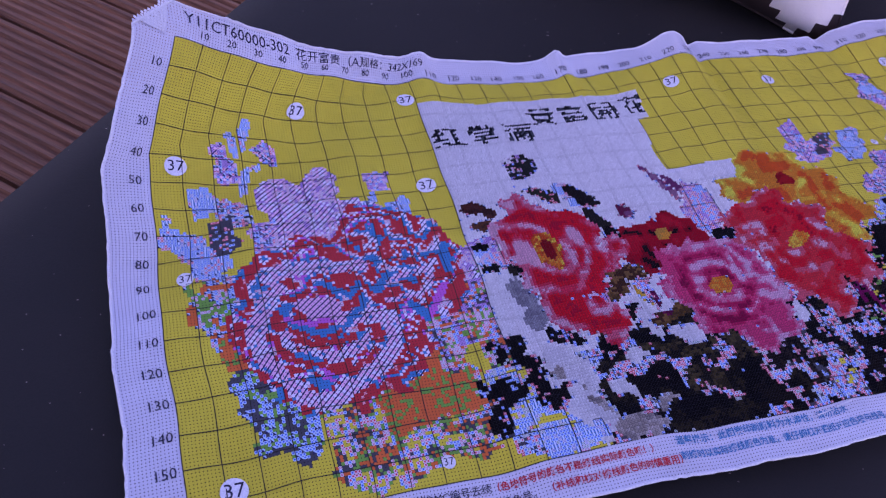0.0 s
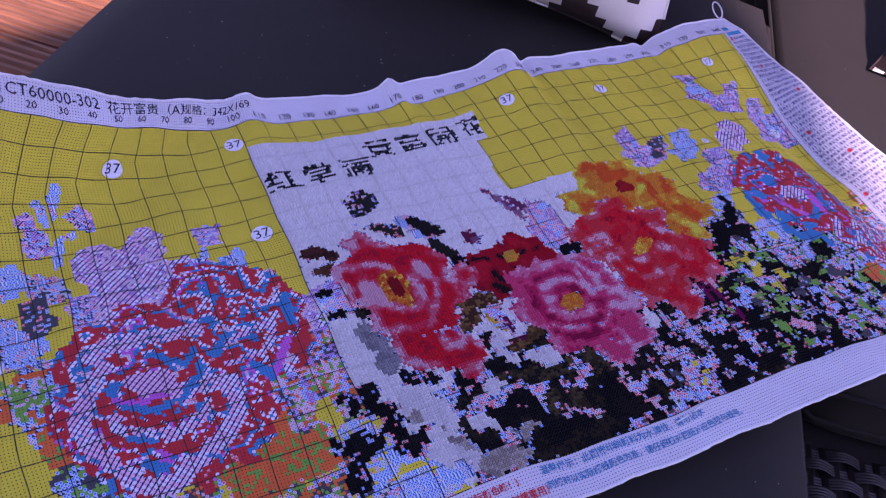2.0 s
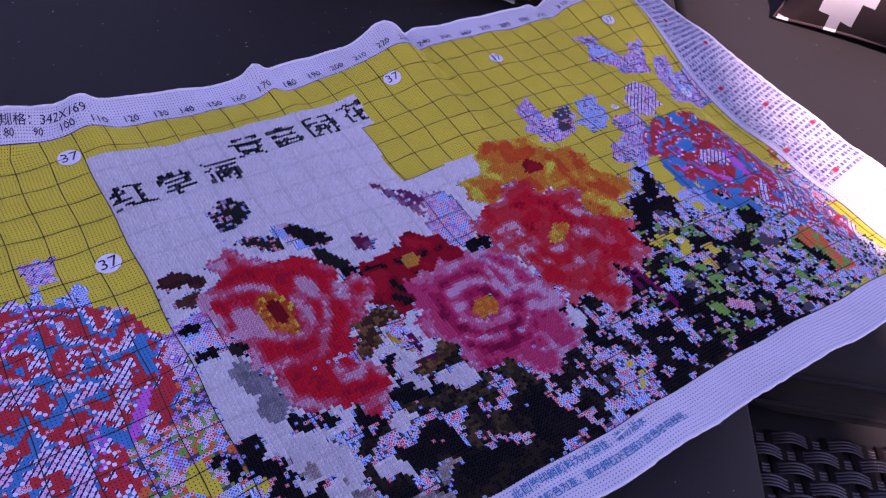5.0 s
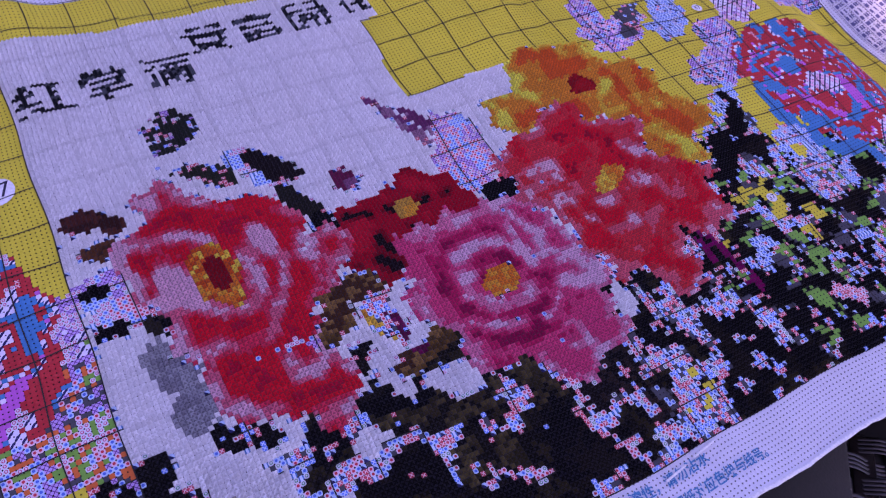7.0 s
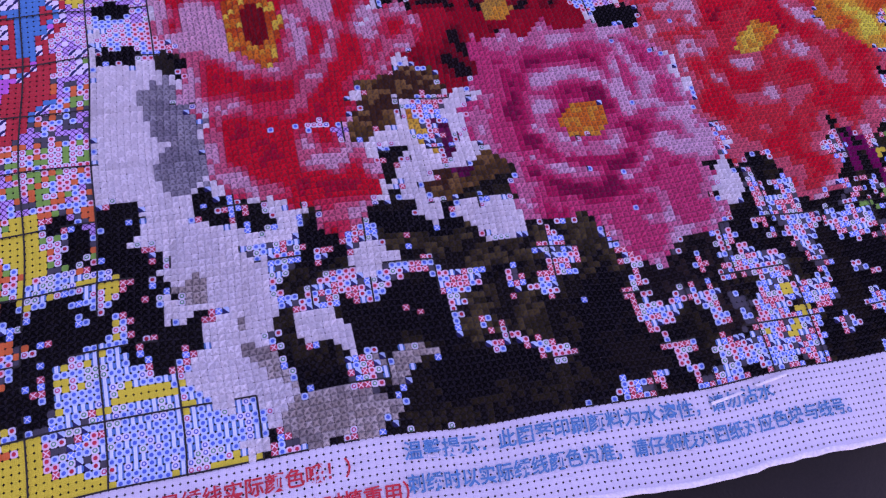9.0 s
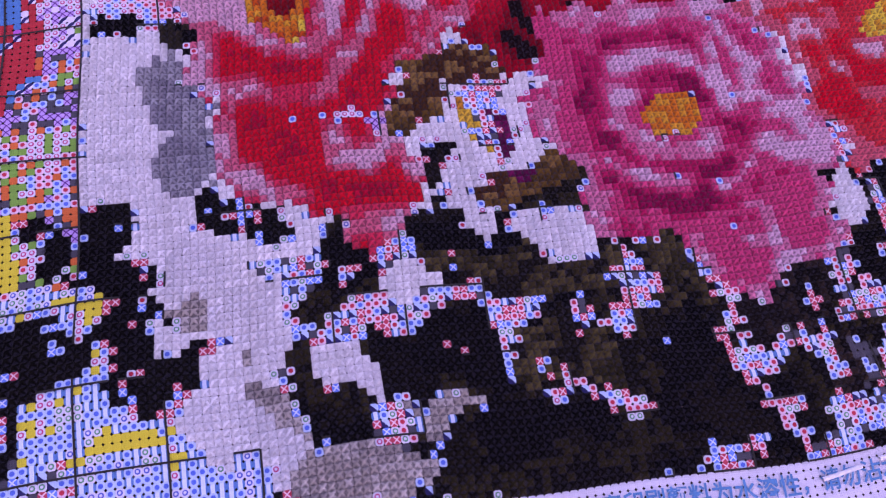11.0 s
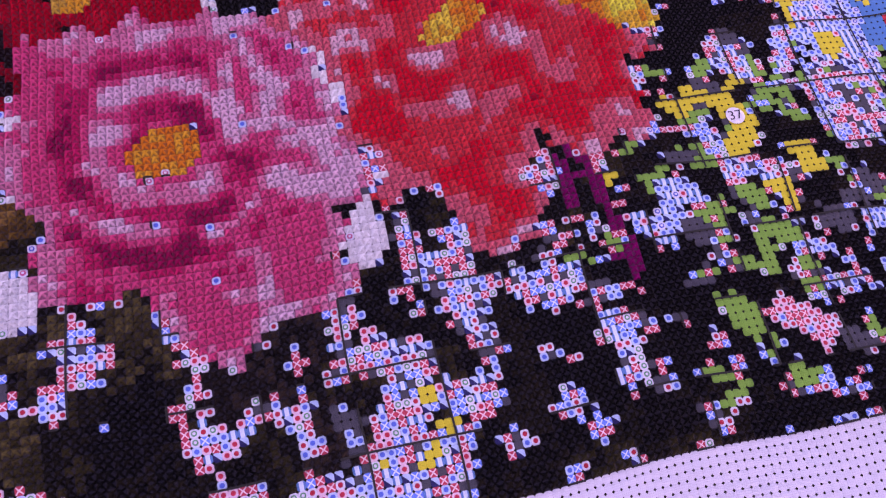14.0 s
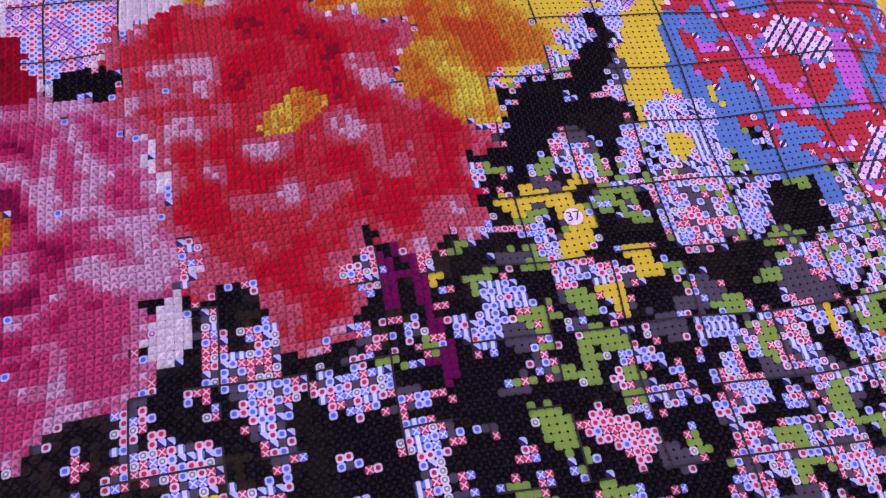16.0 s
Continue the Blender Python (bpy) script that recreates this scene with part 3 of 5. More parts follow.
patch("yellow", 106.5, 156, 110.5, 157, 110.5, 158.5, 100.5, 158.5, 100.5, 161, 99.5, 157.5)
patch("yellow", 86.5, 162, 91, 163, 91, 166, 86.5, 166.5)
patch("yellow", 87, 127, 92, 127.5, 92.5, 133.5, 90, 138, 87, 135)
patch("blackleaf", 91.5, 127.5, 96.5, 127, 100, 136, 101.5, 127.5, 106, 128.5, 106, 132, 103.5, 134.5, 109.5, 137, 111, 142.5, 107, 142.5, 111.5, 146, 116.5, 146.5, 112, 152.5, 107.5, 155.5, 103, 151, 101.5, 145.5, 101.5, 139, 94.5, 134.5)
patch("blackleaf", 88, 141, 96, 141.5, 101, 144.5, 100, 148, 95.5, 151, 93, 155, 92.5, 160.5, 86.5, 160.5, 87, 153.5, 90.5, 148.5, 87.5, 145)
patch("blackleaf", 112.5, 128, 118, 126.5, 126.5, 131, 126, 134, 120.5, 134, 113.5, 131.5)
patch("blackleaf", 129.5, 136, 135, 136, 135.5, 140, 131.5, 144, 129, 141.5)
patch("taupe", 109.5, 140.5, 115.5, 140, 116.5, 144.5, 112.5, 144.5)
# leaves, buds and gaps beside the coral bloom
patch("dots", 270, 108, 277, 106.5, 279, 110.5, 279.5, 118, 278.5, 124.5, 288.5, 123.5, 283.5, 127.5, 277.5, 130.5, 277, 125.5, 275, 122.5, 271, 119.5, 269.5, 114.5)
patch("dots", 260.5, 95, 268.5, 93, 273, 90, 274.5, 94.5, 271.5, 98.5, 263.5, 99.5)
patch("mix", 268.5, 101.5, 272.5, 103, 269, 108, 266, 108)
patch("mix", 267.5, 122.5, 272, 124, 276, 130.5, 274.5, 133, 268, 133, 267, 129.5)
patch("mix", 254.5, 113.5, 259, 112.5, 263.5, 117, 261, 120.5, 256, 120, 253.5, 118)
patch("dots", 240.5, 135, 246, 136.5, 246.5, 138, 243, 140, 242, 142, 238.5, 142.5, 236, 141.5, 239, 138)
patch("mix", 244.5, 127, 250.5, 127.5, 257, 132, 259, 135.5, 257, 138.5, 252, 136, 248, 130.5)
patch("dots", 256, 141.5, 259, 142.5, 260.5, 146, 262.5, 147, 265, 148.5, 257.5, 148.5, 256, 146)
patch("dots", 271.5, 141, 278, 139, 281.5, 141, 275, 143.5, 268.5, 147.5, 268, 146)
patch("pinkmix", 247.5, 151.5, 252, 151.5, 256, 154.5, 258.5, 158, 255, 161.5, 252, 161.5, 252, 158, 248, 155.5)
patch("mix", 267.5, 152.5, 275.5, 153, 279.5, 159, 285, 162.5, 285, 169.5, 264, 166.5, 266, 160, 267, 155.5)
patch("mix", 283.5, 135.5, 288, 134.5, 287.5, 140.5, 287, 145.5, 283.5, 150.5, 280.5, 150.5, 280.5, 144)
patch("mix", 221.5, 143, 227, 144, 227.5, 147, 224.5, 148.5, 222, 146.5, 220.5, 149, 220.5, 145)
patch("mix", 229, 152, 232.5, 153, 232, 158, 229, 158.5, 228, 154.5)
patch("mix", 261, 151, 266.5, 150.5, 267, 155.5, 261, 155.5)
patch("greymix", 244.5, 144.5, 249.5, 147.5, 250.5, 151, 245.5, 150)
patch("greymix", 270, 125.5, 275.5, 125, 275.5, 128.5, 271.5, 128.5)
patch("greymix", 265.5, 99.5, 269.5, 98.5, 269, 106, 265, 105)
patch("greymix", 226.5, 147, 232, 148.5, 230, 151, 227, 150.5)
patch("greymix", 257, 110.5, 261.5, 113, 259, 115.5, 256, 114.5)
patch("greymix", 279.5, 147, 281, 150.5, 278.5, 156, 277.5, 153.5)
patch("green", 260.5, 114, 262, 113.5, 262, 118, 266.5, 120.5, 265.5, 122, 260, 118.5)
patch("green", 260, 121.5, 262.5, 121, 264, 124, 268, 124.5, 266, 127, 259.5, 124.5)
patch("green", 245.5, 139, 251, 137, 252, 139.5, 247.5, 143, 244.5, 141)
patch("green", 249, 140.5, 254.5, 140, 254, 141, 249, 142)
patch("green", 243, 143, 249.5, 143, 249.5, 144, 244, 143.5)
patch("green", 260, 142, 265.5, 143.5, 266.5, 145, 264, 145)
patch("green", 255, 149.5, 259.5, 149.5, 259.5, 152, 255, 151.5)
patch("green", 280, 132.5, 284.5, 130.5, 287, 133.5, 283.5, 134.5, 281, 135)
patch("green", 241.5, 148.5, 244.5, 148, 243, 150, 241.5, 150)
patch("green", 250.5, 147, 255, 146, 254.5, 147.5, 251, 147.5)
patch("green", 242.5, 153, 245, 152, 244, 157, 242.5, 156)
patch("green", 247.5, 157, 249, 157, 248.5, 161, 247, 160.5)
patch("green", 261, 157.5, 265, 158, 265, 160, 261, 159.5)
patch("green", 277, 147, 280.5, 144, 276, 153.5, 273.5, 153.5)
patch("green", 231, 140.5, 235, 142, 235, 143.5, 230, 144)
patch("green", 224.5, 143, 228.5, 144, 228.5, 145, 225, 144.5)
patch("green", 267, 136.5, 269.5, 138.5, 269.5, 140.5, 268, 140.5)
patch("green", 258, 163, 261, 162.5, 259.5, 164.5, 257.5, 164.5)
patch("yellow", 275, 91, 279, 90, 278, 97, 277.5, 104.5, 274, 106.5, 270, 109.5, 266, 107.5, 271.5, 103, 268, 100.5, 271.5, 97.5)
patch("yellow", 255.5, 119, 258, 119.5, 257, 123, 258, 129, 256.5, 132, 253.5, 130.5, 254, 127, 249, 125.5, 246.5, 122.5, 248, 121, 251.5, 124, 255, 124)
patch("yellow", 262.5, 133, 264.5, 137, 261.5, 137.5, 258.5, 141.5, 256, 139, 258.5, 137)
patch("yellow", 270, 116, 272.5, 115.5, 276, 118, 274, 121, 271.5, 118.5)
patch("yellow", 280, 107.5, 283, 109, 282.5, 112, 280.5, 111.5)
patch("yellow", 233.5, 133.5, 235.5, 133, 236, 136, 234, 136.5)
patch("yellow", 285, 140, 286, 143.5, 285, 149, 283.5, 148)
patch("black", 285.5, 125, 290, 125, 292, 129.5, 288, 133.5, 282.5, 131)
patch("black", 249, 103.5, 260, 103, 268.5, 93, 269.5, 96, 267, 104, 254, 114.5, 243, 119, 249, 111.5)
patch("black", 189.5, 95, 200, 95.5, 199.5, 99, 195, 102, 190, 99.5)
for i in range(60):
    x, y = 238 + 56 * rng.random(), 118 + 46 * rng.random()
    m = ell(x, y, 2.2, 0.9, 40 - 80 * rng.random(), 0.6) < 1
    printed(m & (motif == 5) & sewn, GREEN if i % 4 else GREY)
for i in range(80):
    x, y = 240 + 56 * rng.random(), 138 + 31 * rng.random()
    m = (ell(x, y, 2.6, 1.5, 90 * rng.random(), 1.0) < 1) & ~(sewn & (motif != 5))
    if i % 5 < 3:
        sew(m, BLACK, 5)
    else:
        printed(m, GREEN if i % 5 == 3 else GREY)
for i in range(70):
    x, y = 186 + 100 * rng.random(), 138 + 30 * rng.random()
    scatter((ell(x, y, 1.3, 1.1, 0, 0.9) < 1) & (motif == 5) & sewn, ["redx", "dots", "grey", "bluex", "reddots"], N3, 1.5)
band("wine", 0.8, 228.5, 130, 229.5, 136.5)
band("wine", 0.8, 227.5, 133, 230, 133)
band("wine", 0.8, 231, 129, 233.5, 138.5)
band("wine", 0.8, 232.5, 134, 234.5, 142)
band("wine", 0.8, 234, 141, 234.5, 147.5)
band("wine", 0.8, 231.5, 144.5, 235, 143.5)
leaf(113, 113, 4, 8, -20, GREYL, lin(170, 172, 178), which=2)
leaf(114, 122, 5, 4, 0, GREYL, lin(166, 168, 176), which=2)
leaf(106, 73, 4, 3, 10, lin(96, 48, 40), lin(70, 36, 30))
leaf(111, 75, 3, 3, 10, lin(100, 52, 42), lin(70, 36, 30))
leaf(107, 81, 4, 2.4, 0, BROWN, lin(84, 52, 36))
scatter(ell(105, 90, 5, 4) < 1, ["dots", "rings", "cross"], N3)
leaf(104, 90, 2.5, 1.6, 0)
scatter(ell(108, 97, 6, 4) < 1, ["rings", "dots", "pinkdots"], N3)
leaf(104, 100, 4, 2)
leaf(115, 102, 5, 2.6, 20, BLACK, lin(50, 44, 34))
leaf(130, 55, 5.5, 6, 40, lin(40, 44, 38), specks=0.12)
scatter((ell(130, 55, 6.8, 7.2, 40) < 1) & ~sewn, ["rings", "cross"], N3)
leaf(134, 70, 8, 3, 30, lin(46, 48, 36), specks=0.12)
scatter(ell(144, 71, 8, 4.5, 40) < 1, ["dots", "dots", "bars", "rings"], N3)
leaf(147, 72, 7, 3, 40, lin(34, 26, 26))
leaf(150, 84, 6, 2.2, 60, lin(40, 38, 32))
leaf(162, 82, 4, 2.4, 60, lin(130, 40, 80), lin(150, 90, 130))
leaf(181, 70, 9, 1.6, 66, lin(140, 70, 120), lin(170, 120, 150))
leaf(187, 74, 8, 1.6, 60, lin(130, 60, 110), lin(180, 130, 160))
scatter(inside([(190, 70), (197, 76), (199, 92), (188, 98), (180, 90)], 4.0), ["rings", "cross", "pinkdots", "dots"], N5)


# ---- the worked peonies ----
def lip(v, w, *n):
    """Sets the tone along a petal's lip or fold: 0 the darkest floss, 1 the palest."""
    TONE[near(w, ring_of(*n))] = v


def shrink(m):
    return m & np.roll(m, 1, 0) & np.roll(m, -1, 0) & np.roll(m, 1, 1) & np.roll(m, -1, 1)


def bloom(outline, shades, which, edge=0.8, wide=2, soft=1):
    """Works the petals' tones into floss, with a pale frilled rim."""
    m = inside(outline, 3.0)
    out = m | np.roll(m, 1, 0) | np.roll(m, -1, 0) | np.roll(m, 1, 1) | np.roll(m, -1, 1)
    m = m | (out & (N3 > 0.35))
    t, core = TONE.copy(), m
    for i in range(wide):
        core = shrink(core)
    rim = m & ~core & (N5 > 0.2)
    t[rim] = np.maximum(t[rim], edge)
    for i in range(soft):
        t = (2 * t + np.roll(t, 1, 0) + np.roll(t, -1, 0) + np.roll(t, 1, 1) + np.roll(t, -1, 1)) / 6
    t = t + 0.20 * (N3 - 0.5) + 0.16 * (N5 - 0.5) + 0.12 * (SPECK - 0.5)
    q = np.clip((t * len(shades)).astype(int), 0, len(shades) - 1)
    for i, c in enumerate(shades):
        sew(m & (q == i), tuple(min(0.95, 1.68 * v) for v in c), which)
    printed(m & (SPECK > 0.998), *INKS["dots"])


def heart(cx, cy, rx, ry, tones, which, turn=0):
    hm = ell(cx, cy, rx, ry, turn, 0.7) < 1
    for i, c in enumerate(tones):
        sew(hm & ((0.5 * N3 + 0.5 * SPECK) * 1.1 >= i / len(tones)), tuple(min(0.95, 1.3 * v) for v in c), which)


OR_D, OR_M, OR_L, OR_Y = lin(206, 84, 30), lin(230, 122, 36), lin(240, 156, 48), lin(244, 194, 66)
R0, R1, R2, R3, R4 = lin(150, 18, 36), lin(200, 28, 38), lin(218, 50, 54), lin(220, 86, 98), lin(234, 154, 166)
PK0, PK1, PK2, PK3, PK4 = lin(136, 18, 60), lin(178, 34, 78), lin(204, 64, 104), lin(222, 108, 136), lin(238, 156, 174)
# orange
TONE = np.full(CC.shape, 0.55)
OUTLINE = ring_of(202.5, 71.5, 210, 72.5, 213.5, 72.5, 215, 67.5, 219, 60, 226, 60.5, 234, 61, 239.5, 64, 242.5, 71.5, 249.5, 72.5, 254, 78, 250.5, 86.5, 255.5, 89, 259.5, 96, 257, 100.5, 249, 101, 249.5, 109, 243.5, 110, 235.5, 108, 235.5, 102.5, 238, 95.5, 232, 90.5, 225.5, 86.5, 221.5, 80.5, 215, 83, 209.5, 86, 205.5, 82.5, 203, 75)
lip(0.05, 2.5, 230.5, 63, 226, 71, 236, 69)
lip(0.1, 2, 220, 63, 224.5, 62.5)
lip(0.1, 2.5, 241.5, 75.5, 242, 83)
lip(0.15, 2, 250.5, 77, 248.5, 82)
lip(0.05, 3, 248, 93, 249.5, 98.5)
lip(0.25, 2, 241.5, 93.5, 242, 88)
lip(0.25, 2, 214.5, 77, 215, 82, 210, 84)
lip(0.1, 1.5, 226, 82.5, 227.5, 86.5)
lip(0.25, 1.5, 205.5, 76, 209.5, 81.5)
lip(0.3, 2, 240, 102.5, 239, 106.5)
lip(0.95, 1.8, 205.5, 73.5, 207, 83)
lip(0.9, 1.8, 216.5, 68, 213.5, 69.5, 217, 76)
lip(0.95, 1.0, 177.5, 107, 178, 109.5, 178, 112)
lip(0.95, 0.9, 179, 109, 179.5, 111.5)
lip(0.95, 1.3, 182, 108, 182, 112)
lip(0.95, 1.4, 183, 108.5, 184, 109.5, 185, 112.5)
lip(0.95, 1, 186, 112.5, 186.5, 117.5)
lip(0.95, 0.8, 188, 106, 188, 112)
lip(0.95, 0.8, 189.5, 114, 189.5, 119.5)
lip(0.95, 1.3, 191, 107.5, 192, 113)
lip(0.95, 1.2, 193, 117, 194.5, 117.5)
lip(0.95, 1, 173.5, 108, 174, 110.5, 171, 111.5)
lip(0.95, 1.2, 174, 114.5, 175, 116.5, 172, 116)
lip(0.9, 1.4, 235.5, 81, 240, 77.5)
lip(0.8, 1.8, 248.5, 88, 248.5, 90.5)
lip(0.9, 2.6, 240, 97.5, 244.5, 104, 244.5, 108.5)
lip(0.85, 1.2, 232.5, 87.5, 238, 88.5)
bloom(OUTLINE, [OR_D, OR_D, OR_M, OR_M, OR_L, OR_Y], 7, 0.85, 1)
heart(232, 77, 4, 3, [lin(150, 24, 28), lin(176, 30, 32)], 7)
# coral
TONE = np.full(CC.shape, 0.45)
OUTLINE = ring_of(198, 88, 197.5, 91.5, 204.5, 86.5, 212.5, 85.5, 217, 81.5, 221.5, 80.5, 225.5, 83.5, 225.5, 87.5, 232, 90.5, 238, 91, 238.5, 96, 234.5, 102, 236.5, 107, 243.5, 110, 247, 113.5, 241.5, 118.5, 244.5, 123, 242, 128.5, 236, 130, 228, 126, 222, 131, 226, 134.5, 222, 140, 216, 139.5, 212.5, 135, 212, 131, 205.5, 130, 207, 124, 203, 119, 203.5, 113.5, 204, 108.5, 200, 105.5, 194, 101.5, 194.5, 97, 196.5, 93)
lip(0.15, 3, 216.5, 90, 222.5, 89.5, 225, 93, 227, 96.5)
lip(0.15, 2, 218, 96, 213.5, 97, 211.5, 100.5)
lip(0.2, 3, 224, 100, 226.5, 103.5)
lip(0.25, 3, 202.5, 109, 205, 113, 207.5, 120)
lip(0.2, 2, 211, 113.5, 216, 116)
lip(0.2, 1.5, 230.5, 107, 234, 102)
lip(0.2, 1.5, 227.5, 113, 228, 119.5, 227.5, 125)
lip(0.2, 1.2, 219, 127, 217, 133)
lip(0.25, 2, 232.5, 120, 230.5, 127.5)
lip(0.3, 3, 222, 128, 222, 133.5)
lip(0.85, 2.6, 204, 97.5, 207.5, 96.5, 208, 99.5)
lip(0.8, 2, 203, 101.5, 199.5, 101.5)
lip(0.85, 1.8, 205, 106.5, 208, 108)
lip(0.85, 1.4, 210.5, 104.5, 211, 106.5)
lip(0.85, 1.3, 208, 113.5, 210.5, 114)
lip(0.85, 2.2, 231, 98, 232.5, 102)
lip(0.88, 2.2, 226, 108.5, 229, 111)
lip(0.88, 1.9, 215, 111, 217.5, 112, 218.5, 111)
lip(0.85, 1.8, 212, 120, 215.5, 119.5, 218.5, 118.5)
lip(0.85, 2, 223, 120, 226, 119)
lip(0.8, 1.8, 239, 91, 239.5, 95.5, 239, 97.5)
lip(0.8, 1.1, 231, 114, 231.5, 117.5, 233, 117.5)
lip(0.8, 1.1, 235.5, 114.5, 234, 116.5)
lip(0.85, 2.6, 239, 124, 237, 128.5)
lip(0.8, 2.2, 207.5, 129.5, 211, 132.5, 215.5, 135.5)
lip(0.8, 1.6, 225.5, 138, 226.5, 133)
lip(0.8, 2, 247, 109.5, 244.5, 113.5, 244.5, 118)
bloom(OUTLINE, [R0, R1, R1, R2, R2, R3, R3, R4], 8, 0.85, 2)
heart(220, 105.5, 4.2, 3.4, [OR_Y, OR_L, OR_M], 8, -20)
# crimson
TONE = np.full(CC.shape, 0.6)
OUTLINE = ring_of(155.5, 92, 158, 88.5, 163.5, 89, 169.5, 89, 175, 85, 179.5, 88, 185, 89.5, 183, 94, 186, 97.5, 186, 100, 178.5, 99.5, 176, 99, 173, 101.5, 166.5, 102.5, 163, 108, 158, 110.5, 154, 107, 153, 103, 153.5, 96.5)
lip(0, 1, 157.5, 92, 162.5, 94)
lip(0, 1, 167, 91.5, 167, 93.5)
lip(0, 0.9, 174, 94.5, 177.5, 92)
lip(0, 0.9, 180, 93.5, 182, 93)
lip(0, 1.2, 160.5, 100, 162, 103.5)
lip(0, 1.2, 159, 105, 161.5, 108)
lip(0, 0.8, 168, 99.5, 170.5, 99.5)
lip(0.9, 2, 158.5, 95.5, 156.5, 101.5)
lip(0.8, 1.6, 173.5, 87.5, 178, 90.5)
lip(0.8, 1.5, 162.5, 91, 167.5, 90)
lip(0.5, 1, 167.5, 96.5, 163.5, 99.5)
bloom(OUTLINE, [lin(24, 10, 12), lin(120, 12, 24), lin(156, 16, 30), lin(176, 24, 38)], 9, 0.6, 1, 1)
heart(171, 95, 3, 2.2, [OR_L, lin(196, 150, 60)], 9)
leaf(193, 98, 5, 3.2, 15)
leaf(153, 92, 3, 2.4, 30)
# rose
TONE = np.full(CC.shape, 0.45)
OUTLINE = ring_of(118, 69.5, 124, 70, 129, 74, 131.5, 78.5, 136.5, 79.5, 143, 80.5, 147, 85, 147.5, 89.5, 145.5, 96.5, 148, 94.5, 153, 92.5, 156, 94.5, 154.5, 100.5, 149.5, 105.5, 149, 108.5, 143, 109.5, 142, 113.5, 140, 117, 139.5, 120, 143, 123, 143.5, 127.5, 140.5, 133.5, 136.5, 136, 132, 134.5, 128.5, 131.5, 127.5, 129, 123.5, 127.5, 119, 126.5, 118, 121.5, 119, 117.5, 117.5, 113, 114.5, 111, 115.5, 106, 114, 99.5, 111, 95, 111, 90, 108, 84, 110.5, 80, 117, 79.5)
lip(0.8, 3, 119.5, 75.5, 116.5, 81, 111, 82, 112, 87.5)
lip(0.8, 2.6, 113, 84.5, 111.5, 93.5)
lip(0.7, 3, 146.5, 97, 147, 101, 147.5, 106)
lip(0.25, 5, 120.5, 114.5, 126.5, 121, 131, 126.5, 137.5, 128)
lip(0.1, 3, 131.5, 128, 135, 128.5)
lip(0.3, 3.5, 114.5, 105, 118.5, 110.5)
lip(0.3, 3, 114, 99.5, 116.5, 102)
lip(0.1, 2.3, 113.5, 86.5, 113.5, 93, 113, 99)
lip(0.2, 2.3, 118.5, 78.5, 123.5, 78, 130, 83, 134, 86.5, 140, 85, 143, 90, 143, 95.5)
lip(0.1, 2.3, 138, 95.5, 136.5, 101.5, 132, 109, 125.5, 108.5, 120.5, 105)
lip(0.15, 2.2, 142, 100.5, 140, 108, 136, 115.5)
lip(0.3, 2, 134, 90, 131, 90.5)
lip(0.95, 1.4, 120, 83, 124.5, 83.5, 128.5, 87.5)
lip(0.95, 2.8, 138, 89, 139, 90.5, 138.5, 94)
lip(0.95, 2.8, 118, 92, 117, 96.5, 120, 96.5)
lip(0.9, 2, 119, 99, 121.5, 102.5, 125.5, 105.5, 130, 106.5, 133, 103, 133.5, 98, 134.5, 92)
lip(0.85, 1.6, 140, 96.5, 138.5, 102.5, 134.5, 108.5, 132, 113.5)
lip(0.92, 1.8, 132.5, 120.5, 133, 124, 136.5, 124.5, 140, 123)
lip(0.75, 1.6, 122, 111, 126.5, 115)
lip(0.85, 2, 118.5, 122.5, 121.5, 125.5)
lip(0.8, 2, 132.5, 133, 140, 132)
bloom(OUTLINE, [lin(170, 22, 44), R1, R1, lin(208, 50, 72), lin(218, 92, 112), lin(234, 150, 166)], 10, 0.88, 3, 2)
heart(127, 96, 4.6, 7, [OR_L, OR_M, OR_D, OR_Y], 10)
sew(ell(127, 96, 1.8, 4.2) < 1, lin(160, 24, 30), 10)
scatter((ell(135, 118, 5, 1.8, 10, 0.6) < 1) & (SPECK > 0.5), ["rings", "dots", "cross"], N3)
# pink
TONE = np.full(CC.shape, 0.45)
OUTLINE = ring_of(164.5, 100.5, 167, 102, 170.5, 100.5, 174, 102, 176, 98.5, 179, 98, 181.5, 100, 184.5, 101, 189, 99.5, 193.5, 101.5, 194.5, 103.5, 198.5, 105.5, 200, 109, 198.5, 111.5, 201, 114.5, 201.5, 118, 201, 121, 203.5, 123.5, 203.5, 127.5, 201, 131, 198.5, 132, 199, 134, 198, 137.5, 199, 140, 197.5, 143, 195, 143.5, 191.5, 142.5, 189.5, 145, 186, 147, 183.5, 145.5, 181.5, 142.5, 178, 140.5, 177, 138, 174.5, 137, 171.5, 138, 166.5, 138.5, 166, 136, 164, 133.5, 164, 130.5, 165.5, 127.5, 164, 124, 161.5, 121.5, 161, 117.5, 162, 114, 163.5, 112, 162.5, 108.5, 163.5, 104)
lip(0.74, 2, 166, 103, 164.5, 107.5, 164.5, 112.5, 162.5, 119.5, 163.5, 124, 165, 128, 166.5, 134, 167.5, 138)
lip(0.7, 2.5, 170, 103, 174, 104, 178, 101.5, 182, 102.5, 187, 103, 190, 105)
lip(0.8, 2.5, 196, 119.5, 201, 122.5, 199.5, 129)
lip(0.42, 3.5, 171.5, 135, 178, 136, 184.5, 140)
lip(0.42, 3, 192.5, 131, 195, 135)
lip(0.1, 1.4, 177, 117.5, 178.5, 114, 181.5, 114, 184.5, 114.5, 186, 117)
